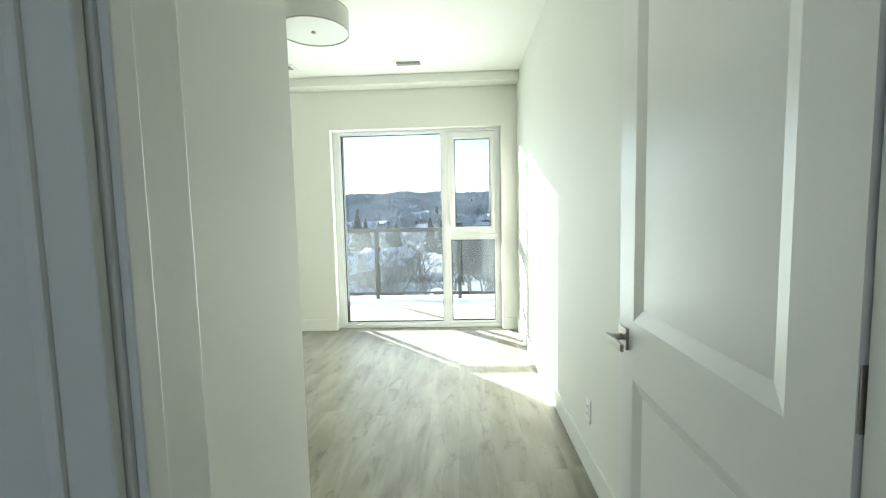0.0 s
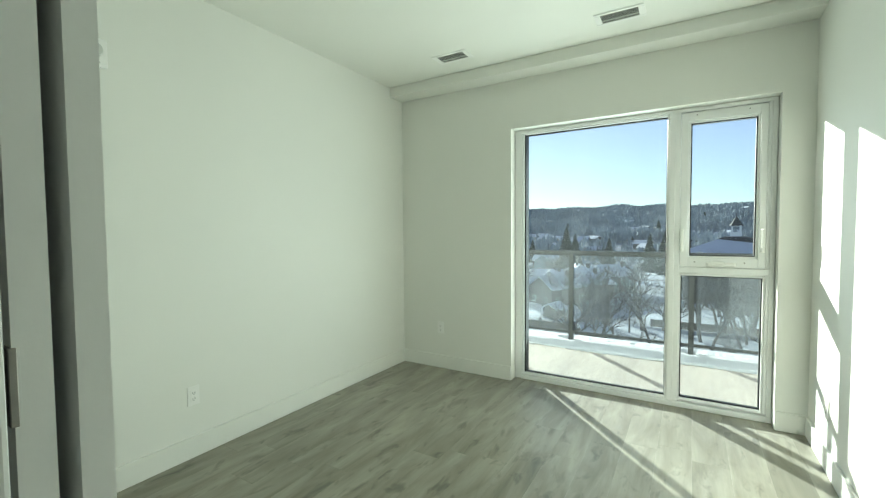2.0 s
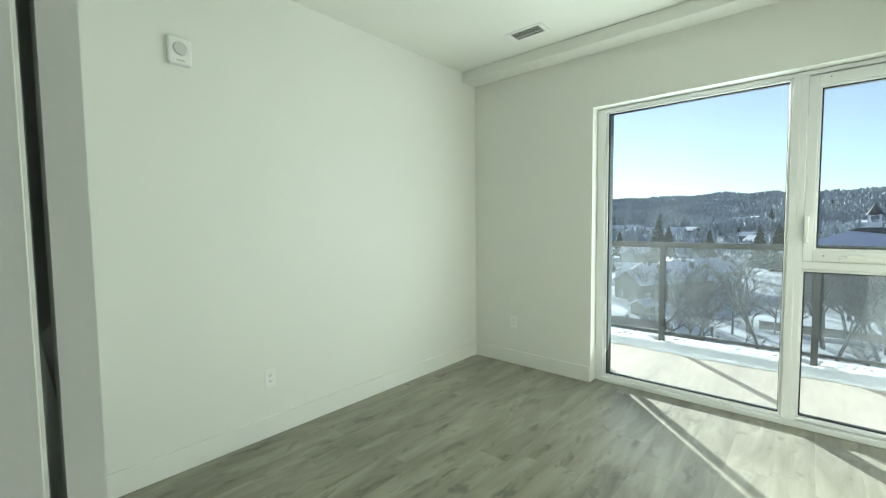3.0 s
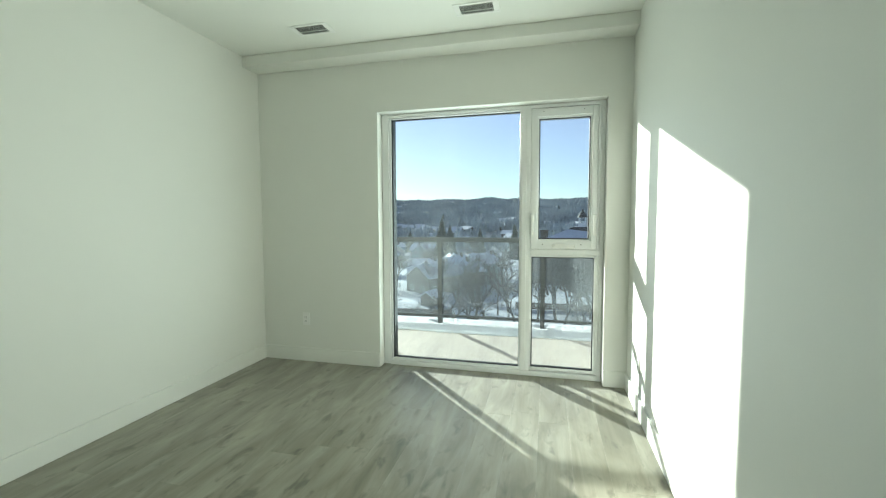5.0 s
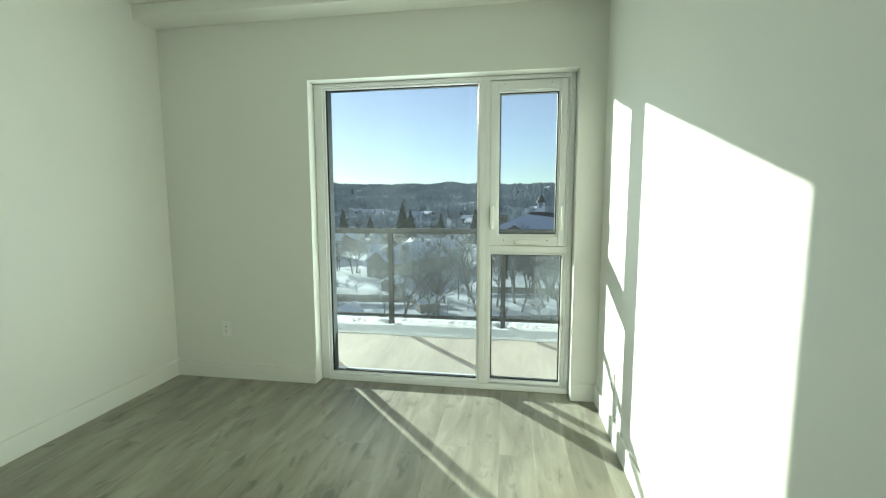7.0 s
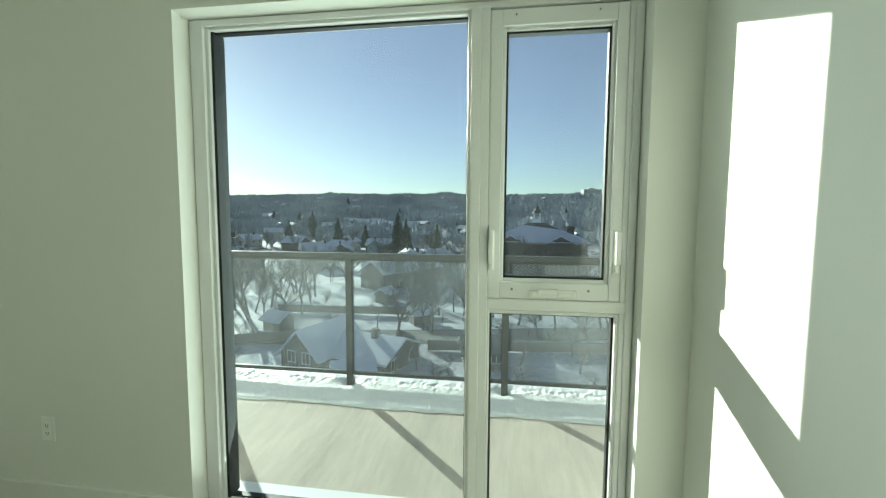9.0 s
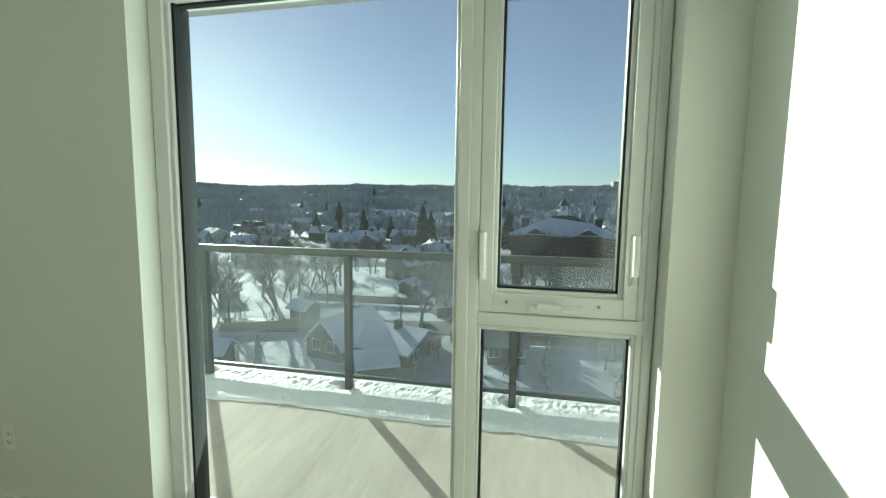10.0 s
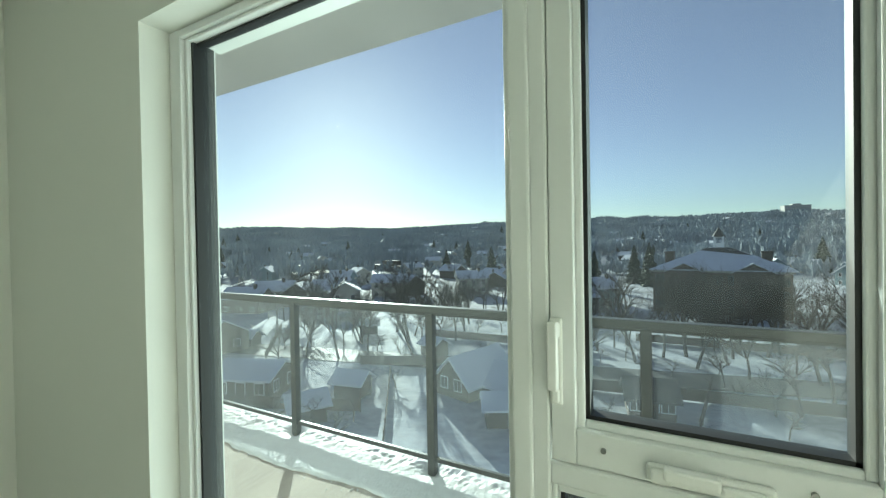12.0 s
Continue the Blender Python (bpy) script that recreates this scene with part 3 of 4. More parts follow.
def ceiling_lamp():
    l = thing("ceiling_lamp", "round drum ceiling lamp with a ribbed grey shade", "ceiling lamp", (-0.560, 2.66, ZC))
    R, z0, z1 = 0.225, -0.240, -0.110
    bm = bmesh.new()
    n = 72
    rings = []
    for r, z in ((R, z0), (R, z1), (R - 0.004, z1), (R - 0.004, z0)):
        rings.append([bm.verts.new((r * math.cos(2 * math.pi * k / n), r * math.sin(2 * math.pi * k / n), z)) for k in range(n)])
    for a, b in zip(rings, rings[1:] + rings[:1]):
        for k in range(n):
            bm.faces.new((a[k], a[(k + 1) % n], b[(k + 1) % n], b[k]))
    part("shade", bm, SHADE, l, "finely ribbed translucent drum shade", smooth=False)
    bm = bmesh.new()
    cyl(bm, (0, 0, z0 + 0.004), (0, 0, 1), R - 0.005, 0.004, 72)
    part("diffuser", bm, DIFFUSER, l, "flat white diffuser disc")
    for z in (z0, z1):
        bm = bmesh.new()
        for k in range(n):
            a0, a1 = 2 * math.pi * k / n, 2 * math.pi * (k + 1) / n
            q = [(r * math.cos(a), r * math.sin(a), zz) for a in (a0, a1) for r, zz in ((R - 0.005, z - 0.003), (R + 0.002, z - 0.003), (R + 0.002, z + 0.004), (R - 0.005, z + 0.004))]
            vs = [bm.verts.new(p) for p in q]
            for i in range(4):
                j = (i + 1) % 4
                bm.faces.new((vs[i], vs[j], vs[4 + j], vs[4 + i]))
        bmesh.ops.remove_doubles(bm, verts=bm.verts, dist=0.0001)
        part("rim", bm, NICKEL, l, "thin grey metal rim")
    bm = bmesh.new()
    cyl(bm, (0, 0, z0 - 0.001), (0, 0, 1), 0.016, 0.008, 24, 0.012)
    part("finial", bm, NICKEL, l, "small nickel finial")
    bm = bmesh.new()
    cyl(bm, (0, 0, -0.06), (0, 0, 1), 0.010, 0.12, 16)
    cyl(bm, (0, 0, -0.15), (0, 0, 1), 0.006, 0.19, 12)
    part("stem", bm, NICKEL, l)
    bm = bmesh.new()
    cyl(bm, (0, 0, -0.012), (0, 0, 1), 0.065, 0.024, 36)
    part("canopy", bm, NICKEL, l)


ceiling_lamp()

# ---- balcony ----
BZ = 0.012
structure("balcony_floor", boxes((-7.0, 6.0, 4.72, 6.10, -0.22, BZ), bevel=0.006), CONCRETE, "pale trowelled concrete balcony floor", "floor")
structure("balcony_soffit", boxes((-7.0, 6.0, 4.722, 6.05, 2.83, 3.05)), SOFFIT, "concrete slab of the balcony above", "ceiling")
structure("facade", boxes((-7.0, XL - 0.14, 4.46, 4.72, -0.22, 3.05), (XR + 0.14, 6.0, 4.46, 4.72, -0.22, 3.05), (XL - 0.14, XR + 0.14, 4.46, 4.72, ZC, 3.05)), SOFFIT, "plain outer wall of the apartment block", "wall")

RY, RT = 5.975, 1.085


def railing():
    r = thing("balcony_railing", "dark aluminium balcony railing with clear glass panels", "railing", (0, RY, BZ))
    xs = [-0.889 + 1.215 * k for k in range(-4, 5)]
    o = BZ
    part("top_rail", boxes((xs[0], xs[-1], -0.030, 0.030, RT - 0.042 - o, RT - o), bevel=0.005), RAIL, r, "flat dark handrail")
    for x in xs:
        p = part("post", boxes((x - 0.025, x + 0.025, -0.025, 0.025, 0.008, RT - 0.043 - o), bevel=0.003), RAIL, r)
        part("base_plate", boxes((x - 0.05, x + 0.05, -0.05, 0.05, 0.0, 0.010), bevel=0.002), RAIL, p)
        for dx in (-0.038, 0.038):
            b = bmesh.new()
            cyl(b, (x + dx, -0.036, 0.016), (0, 0, 1), 0.008, 0.014, 8)
            part("bolt", b, STEEL, p)
    for a, b_ in zip(xs, xs[1:]):
        part("bottom_rail", boxes((a + 0.025, b_ - 0.025, -0.014, 0.014, 0.102, 0.130), bevel=0.003), RAIL, r)
        g = part("glass_panel", boxes((a + 0.032, b_ - 0.032, -0.004, 0.004, 0.130, RT - 0.045 - o)), RAILGLASS, r, "slightly dusty glass panel")
        part("upper_channel", boxes((a + 0.025, b_ - 0.025, -0.012, 0.012, RT - 0.056 - o, RT - 0.042 - o)), RAIL, r)


railing()


def balcony_snow():
    """A low crusted ridge of snow along the railing, thinning to a ragged edge."""
    bm = bmesh.new()
    nx, ny = 1500, 46
    posts = [-0.889 + 1.215 * k for k in range(-2, 3)]
    x0, x1 = -3.6, 2.4
    grid = []
    for i in range(nx + 1):
        x = x0 + (x1 - x0) * i / nx
        edge = 5.635 + 0.05 * noise.noise((x * 1.3, 3, 0)) + 0.03 * noise.noise((x * 7, 1, 0))
        row = []
        for j in range(ny + 1):
            v = j / ny
            y = edge + (6.09 - edge) * v
            lump = noise.noise((x * 14, y * 14, 5)) * 0.5 + noise.noise((x * 34, y * 34, 9)) * 0.4
            grain = noise.noise((x * 90, y * 90, 2))
            ridge = math.exp(-((y - 5.965) / 0.060) ** 2) * (0.7 + 0.6 * noise.noise((x * 3, 0, 8)))
            front = math.exp(-((v - 0.13) / 0.12) ** 2)
            k, m = min(1.0, v / 0.05), min(1.0, v / 0.62)
            hollow = sum(math.exp(-(((x - px) / 0.075) ** 2 + ((y - 5.955) / 0.06) ** 2)) for px in posts)
            z = BZ + 0.011 * k * (2 - k) + 0.046 * m ** 0.9 + ridge * 0.026 * lump + 0.004 * lump * (0.3 + 0.7 * m) + (0.0016 + 0.0042 * front) * grain - 0.045 * hollow
            if j == 0:
                z = BZ - 0.006
            row.append(bm.verts.new((x, y, z)))
        grid.append(row)
    for i in range(nx):
        for j in range(ny):
            bm.faces.new((grid[i][j], grid[i + 1][j], grid[i + 1][j + 1], grid[i][j + 1]))
    ob = mesh_object("snow_ridge", bm, SNOW, None, "", True)
    tagged(ob, "crusted ridge of old snow along the railing", "snow", "", "stuff")
    # loose crumbs at the ragged edge
    bm = bmesh.new()
    rng = random.Random(7)
    for k in range(150):
        x = rng.uniform(-4, 3)
        y = 5.62 - 0.10 * rng.random() ** 3 + 0.03 * rng.random()
        r = rng.uniform(0.002, 0.006)
        vs = bmesh.ops.create_icosphere(bm, subdivisions=1, radius=r)["verts"]
        bmesh.ops.translate(bm, verts=vs, vec=(x, y, BZ + r * 0.6))
    ob = mesh_object("snow_crumbs", bm, SNOW, None, "", True)
    tagged(ob, "loose crumbs of snow on the concrete", "snow", "", "stuff")


balcony_snow()

# ---- outside: ground, houses, trees ----
GZ = -16.0


def ground_height(x, y):
    d = math.hypot(x, y - 4)
    az = math.degrees(math.atan2(x, y - 4))
    z = GZ
    if d > 230:
        k = min(1.0, (d - 230) / 1050.0)
        top = 57.0 + 5.0 * math.cos(math.radians(az * 3 + 40)) + (9 if az > -8 else 9 * max(0.0, 1 - (-8 - az) / 22))
        z += k * k * (3 - 2 * k) * (top + 12 * noise.noise((x / 260, y / 260, 0)))
    if d > 60:
        z += min(1, (d - 60) / 80) * 1.4 * noise.noise((x / 45, y / 45, 2))
    return z


def ground_sheet():
    bm = bmesh.new()
    radii = [0, 12, 22, 32, 42, 54, 68, 84, 104, 130, 160, 200, 250, 310, 380, 460, 560, 680, 800, 920, 1040, 1160, 1300, 1600, 2400, 4200]
    n = 144
    rows = []
    for r in radii:
        rows.append([bm.verts.new((r * math.sin(2 * math.pi * k / n), 4 + r * math.cos(2 * math.pi * k / n), ground_height(r * math.sin(2 * math.pi * k / n), 4 + r * math.cos(2 * math.pi * k / n)) - (0 if r < 1300 else (r - 1300) * 0.03)))
                     for k in range(n)] if r else [bm.verts.new((0, 4, GZ))])
    for a, b in zip(rows, rows[1:]):
        for k in range(n):
            j = (k + 1) % n
            if len(a) == 1:
                bm.faces.new((a[0], b[k], b[j]))
            else:
                bm.faces.new((a[k], b[k], b[j], a[j]))
    bmesh.ops.recalc_face_normals(bm, faces=bm.faces)
    m = material("snowy_ground", (0.50, 0.53, 0.58), 0.85, scale=0.11, fine=1.3, bump=0.0, second=(0.20, 0.205, 0.21))
    structure("ground", bm, m, "snow-covered ground rising to a wooded ridge", "ground", True)


ground_sheet()


def polar(az, d):
    """A place on the ground by its bearing to the right of the window's axis and its distance."""
    x, y = d * math.sin(math.radians(az)), 3.5 + d * math.cos(math.radians(az))
    return x, y, ground_height(x, y)


def gable_roof(bm, w, d, z, rise, over=0.5, thick=0.22, mi=0):
    hw, hd = w / 2 + over, d / 2 + over
    for s in (-1, 1):
        a = [(-hw, s * hd, z - rise * over / (d / 2)), (hw, s * hd, z - rise * over / (d / 2)), (hw, 0, z + rise), (-hw, 0, z + rise)]
        lo = [bm.verts.new(p) for p in a]
        hi = [bm.verts.new((p[0], p[1], p[2] + thick)) for p in a]
        for f in ((lo[0], lo[1], lo[2], lo[3]), (hi[3], hi[2], hi[1], hi[0]), (lo[0], hi[0], hi[1], lo[1]), (lo[1], hi[1], hi[2], lo[2]), (lo[3], lo[2], hi[2], hi[3]), (lo[0], lo[3], hi[3], hi[0])):
            bm.faces.new(f)
    return bm


def gable_walls(w, d, h, rise):
    bm = bmesh.new()
    prof = [(-d / 2, -0.5), (d / 2, -0.5), (d / 2, h), (0, h + rise), (-d / 2, h)]
    a = [bm.verts.new((-w / 2, p[0], p[1])) for p in prof]
    b = [bm.verts.new((w / 2, p[0], p[1])) for p in prof]
    bm.faces.new(a[::-1])
    bm.faces.new(b)
    for i in range(5):
        j = (i + 1) % 5
        bm.faces.new((a[i], a[j], b[j], b[i]))
    return bm


def house_window(parent, x, y, z, w, h, axis, frame_mat=None):
    t = 0.06
    if axis == "y":
        f = boxes((x - w / 2 - 0.08, x + w / 2 + 0.08, y - t, y + t, z - h / 2 - 0.08, z + h / 2 + 0.08))
        g = boxes((x - w / 2, x - 0.03, y - t - 0.01, y + t + 0.01, z - h / 2, z + h / 2), (x + 0.03, x + w / 2, y - t - 0.01, y + t + 0.01, z - h / 2, z + h / 2))
    else:
        f = boxes((x - t, x + t, y - w / 2 - 0.08, y + w / 2 + 0.08, z - h / 2 - 0.08, z + h / 2 + 0.08))
        g = boxes((x - t - 0.01, x + t + 0.01, y - w / 2, y - 0.03, z - h / 2, z + h / 2), (x - t - 0.01, x + t + 0.01, y + 0.03, y + w / 2, z - h / 2, z + h / 2))
    win = part("window", f, frame_mat or VINYL, parent)
    part("pane", g, HOUSEGLASS, win)


def house(label, w, d, h, rise, wall, roof=None, floors=2, chimney=True, wing=None, group=""):
    ho = thing("house", label, "house", group=group)
    part("wall", gable_walls(w, d, h, rise), wall, ho)
    rf = part("roof", gable_roof(bmesh.new(), w, d, h, rise), roof or ROOFSNOW, ho, "snow-covered gable roof")
    if chimney:
        part("chimney", boxes((w * 0.2, w * 0.2 + 0.8, -0.9, -0.2, h + rise * 0.4, h + rise + 1.0), bevel=0.04, seg=1), BRICKDARK, rf)
    for fl in range(floors):
        z = 1.5 + fl * 2.7
        if z + 0.7 > h:
            break
        for k in range(3):
            house_window(ho, -w / 2 + (k + 0.5) * w / 3, -d / 2, z, 1.1, 1.2, "y")
        for k in range(2):
            house_window(ho, w / 2, -d / 4 + k * d / 2, z, 1.0, 1.2, "x")
            house_window(ho, -w / 2, -d / 4 + k * d / 2, z, 1.0, 1.2, "x")
    part("front_door", boxes((-0.5, 0.5, -d / 2 - 0.08, -d / 2 + 0.05, -0.1, 2.1)), BRICKDARK, ho)
    if wing:
        ww, wd, wh, wr, wx, wy = wing
        b = gable_walls(ww, wd, wh, wr)
        bmesh.ops.transform(b, matrix=pose(wx, wy, 0, 0, 0, 90), verts=b.verts)
        wp = part("wing", b, wall, ho, "cross wing with a gable")
        b = gable_roof(bmesh.new(), ww, wd, wh, wr)
        bmesh.ops.transform(b, matrix=pose(wx, wy, 0, 0, 0, 90), verts=b.verts)
        part("wing_roof", b, ROOFSNOW, wp)
        for k in (-1, 1):
            house_window(wp, wx + k * wd * 0.2, wy - ww / 2, wh - 0.3, 1.0, 1.2, "y")
    return ho


def place(ob, az, d, turn, sink=0.0):
    x, y, z = polar(az, d)
    ob.matrix_basis = pose(x, y, z - sink, 0, 0, turn)
    return ob


# the nearest house, below the balcony
near = house("dark house with a snow-covered cross-gable roof below the balcony", 12.5, 8.0, 2.3, 1.6, BRICKDARK, wing=(8.4, 5.2, 2.6, 2.6, -3.4, -2.1), floors=1)
place(near, -19.8, 50, -16, 0.7)
shed = house("small garden shed with a snowy roof", 3.4, 2.8, 2.0, 0.9, BRICKDARK, floors=1, chimney=False)
place(shed, -20.5, 41, 28)
garage = house("low snowy garage roof beside the house", 7.0, 6.0, 2.6, 1.3, BRICKDARK, floors=1, chimney=False)
place(garage, -53, 55, 20)
teal = house("pale blue house with a snowy roof", 9.5, 7.5, 5.0, 2.6, SIDINGBLUE)
place(teal, -16.3, 108, 100)
garden = house("garden gazebo with a dark roof on the snow", 4.2, 3.6, 2.2, 1.3, FENCEWOOD, SHINGLE, floors=1, chimney=False)
place(garden, -2.4, 47, 12)
lefth = house("low house with a snowy roof among bare trees", 13, 8, 3.2, 2.2, BRICKDARK)
place(lefth, -58, 84, -15)
cream = house("pale two-storey house with a snowy roof", 10.5, 8.0, 5.6, 2.3, SIDINGLIGHT)
place(cream, -25.0, 150, 35)
brown = house("brown house with a snowy roof among trees", 11.5, 8.0, 4.4, 2.6, BRICKDARK)
place(brown, -34, 150, -20)

town = [cream, brown, teal]
rng = random.Random(21)
for k in range(56):
    az = rng.uniform(-62, 22)
    d = 118 + 260 * rng.random()
    if -8 < az < 16 and d < 190:
        continue
    if -30 < az < -15 and d < 170:
        continue
    source = town[k % 3]
    x, y, z = polar(az, d)
    c = copy_thing(source, pose(x, y, z - 0.5, 0, 0, rng.uniform(0, 360)))
    c["group"] = "houses in the valley"


def slope_house(label, w, d, h, rise, wall):
    ho = thing("house", label, "house", group="houses on the far slope")
    part("wall", gable_walls(w, d, h, rise), wall, ho)
    part("roof", gable_roof(bmesh.new(), w, d, h, rise, 0.6, 0.3), ROOFSNOW, ho, "snow-covered gable roof")
    for k in (-1, 1):
        house_window(ho, k * w / 4, -d / 2, h * 0.6, 1.6, 1.5, "y")
    return ho


slope = [slope_house("small pale house with a snowy roof on the far slope", 11, 8, 5, 2.6, SIDINGLIGHT), slope_house("small brown house with a snowy roof on the far slope", 12, 9, 4.5, 2.4, BRICKDARK)]
place(slope[0], -19, 420, 20)
place(slope[1], -9, 460, -30)
for k in range(170):
    az = rng.uniform(-66, 26)
    d = 340 + 720 * rng.random() ** 1.1
    x, y, z = polar(az, d)
    copy_thing(slope[k % 2], pose(x, y, z + 0.6, 0, 0, rng.uniform(-50, 50)))


def school():
    s = thing("school_building", "large stone school with a snowy hip roof and a white cupola", "school")
    w, d, h, rise = 21.0, 15.0, 10.9, 5.6
    part("wall", boxes((-w / 2, w / 2, -d / 2, d / 2, -1.0, h)), STONE, s)
    part("cornice", boxes((-w / 2 - 0.35, w / 2 + 0.35, -d / 2 - 0.35, d / 2 + 0.35, h - 0.5, h)), SIDINGLIGHT, s, "pale cornice")
    bm = bmesh.new()
    o = 0.7
    e = [(-w / 2 - o, -d / 2 - o), (w / 2 + o, -d / 2 - o), (w / 2 + o, d / 2 + o), (-w / 2 - o, d / 2 + o)]
    t = [(-1.6, -1.2), (1.6, -1.2), (1.6, 1.2), (-1.6, 1.2)]
    lo = [bm.verts.new((*p, h)) for p in e]
    mid = [bm.verts.new((*p, h + 0.2)) for p in e]
    hi = [bm.verts.new((*p, h + rise)) for p in t]
    for i in range(4):
        j = (i + 1) % 4
        bm.faces.new((lo[i], lo[j], mid[j], mid[i]))
        bm.faces.new((mid[i], mid[j], hi[j], hi[i]))
    bm.faces.new(hi)
    bm.faces.new(lo[::-1])
    roof = part("roof", bm, ROOFSNOW, s, "hip roof half covered with snow")
    # bare shingles round the cupola, laid just over the slope
    bm = bmesh.new()
    for i in range(4):
        q = (i + 1) % 4
        pts = []
        for c, k in ((i, 0.02), (q, 0.02), (q, 0.38 if i == 0 else 0.16), (i, 0.14)):
            pts.append(bm.verts.new((t[c][0] + (e[c][0] - t[c][0]) * k, t[c][1] + (e[c][1] - t[c][1]) * k, h + rise - (rise - 0.2) * k + 0.06)))
        bm.faces.new(pts)
    part("bare_shingles", bm, SHINGLE, roof, "dark shingles where the snow slid off")
    for gx in (-5.2, 5.2):
        g = gable_walls(5.6, 5.6, h - 0.2, 2.0)
        bmesh.ops.transform(g, matrix=pose(gx, -d / 2 + 2.2, 0, 0, 0, 90), verts=g.verts)
        gp = part("front_gable", g, STONE, s)
        g = gable_roof(bmesh.new(), 5.6, 5.6, h - 0.2, 2.0)
        bmesh.ops.transform(g, matrix=pose(gx, -d / 2 + 2.2, 0, 0, 0, 90), verts=g.verts)
        part("gable_roof", g, ROOFSNOW, gp)
    for cx in (-8.3, 7.4):
        part("chimney", boxes((cx - 0.8, cx + 0.8, -1.5, -0.2, h + 0.5, h + 4.6), (cx - 0.95, cx + 0.95, -1.65, -0.05, h + 4.2, h + 4.5), bevel=0.05, seg=1), BRICKDARK, s, "tall brick chimney")
    cupola_scale = Matrix.Translation((0, 0, h + rise - 0.9)) @ Matrix.Diagonal((0.72, 0.72, 1.0, 1.0)) @ Matrix.Translation((0, 0, 0.9 - h - rise))
    cup = part("cupola", boxes((-1.25, 1.25, -1.25, 1.25, h + rise - 0.9, h + rise + 1.0), (-1.4, 1.4, -1.4, 1.4, h + rise + 0.9, h + rise + 1.1), (-1.15, -0.75, -1.15, -0.75, h + rise + 1.1, h + rise + 2.6), (0.75, 1.15, -1.15, -0.75, h + rise + 1.1, h + rise + 2.6),
                               (-1.15, -0.75, 0.75, 1.15, h + rise + 1.1, h + rise + 2.6), (0.75, 1.15, 0.75, 1.15, h + rise + 1.1, h + rise + 2.6), (-1.25, 1.25, -1.25, 1.25, h + rise + 2.6, h + rise + 2.8)), VINYL, s, "white painted open cupola")
    bm = bmesh.new()
    cyl(bm, (0, 0, h + rise + 4.0), (0, 0, 1), 1.65, 2.6, 8, 0.05)
    cyl(bm, (0, 0, h + rise + 5.6), (0, 0, 1), 0.05, 1.4, 6)
    part("spire", bm, SHINGLE, cup, "dark pointed spire")
    for ob in (cup, *cup.children):
        ob.data.transform(cupola_scale)
    for fl in range(3):
        for k in range(9):
            house_window(s, -w / 2 + (k + 0.5) * w / 9, -d / 2, 2.0 + fl * 3.3, 1.3, 2.0, "y", SIDINGBLUE)
        for k in range(5):
            house_window(s, -w / 2, -d / 2 + (k + 0.5) * d / 5, 2.0 + fl * 3.3, 1.3, 2.0, "x", SIDINGBLUE)
    return s


hall = place(school(), 4.6, 125, -6)
hall.matrix_basis = hall.matrix_basis @ Matrix.Diagonal((1.28, 1.28, 0.95, 1.0))


def tower(label, w, d, floors, az, dist, turn, mat=PALE):
    t = thing("apartment_building", label, "apartment building")
    h = floors * 3.0
    part("wall", boxes((-w / 2, w / 2, -d / 2, d / 2, -6, h)), mat, t)
    part("roof", boxes((-w / 2 - 0.3, w / 2 + 0.3, -d / 2 - 0.3, d / 2 + 0.3, h, h + 0.6), (-w / 6, w / 6, -d / 4, d / 4, h + 0.6, h + 3.6)), mat, t)
    n = int(w / 4)
    for f in range(floors):
        for k in range(n):
            x = -w / 2 + (k + 0.5) * w / n
            part("window", boxes((x - 0.9, x + 0.9, -d / 2 - 0.08, -d / 2 + 0.1, f * 3 + 1.1, f * 3 + 2.3)), HOUSEGLASS, t)
    return place(t, az, dist, turn)


tower("pale apartment block on the ridge above the woods", 40, 18, 6, 11.2, 1010, 10)
tower("grey apartment block on the ridge among trees", 30, 16, 5, -23.2, 1150, -20)
tower("long low flat-roofed building with snow on it", 60, 18, 1, -47, 260, -38, BRICKDARK)
tower("long low flat-roofed building with snow on it", 44, 16, 1, -36, 300, -30, BRICKDARK)

# ---- trees ----


def tube(verts, faces, p0, p1, r0, r1, n=5):
    ax = (p1 - p0)
    if ax.length < 1e-5:
        return
    q = Vector((0, 0, 1)).rotation_difference(ax.normalized())
    base = len(verts)
    for p, r in ((p0, r0), (p1, r1)):
        for k in range(n):
            a = 2 * math.pi * k / n
            verts.append(p + q @ Vector((r * math.cos(a), r * math.sin(a), 0)))
    for k in range(n):
        j = (k + 1) % n
        faces.append((base + k, base + j, base + n + j, base + n + k))


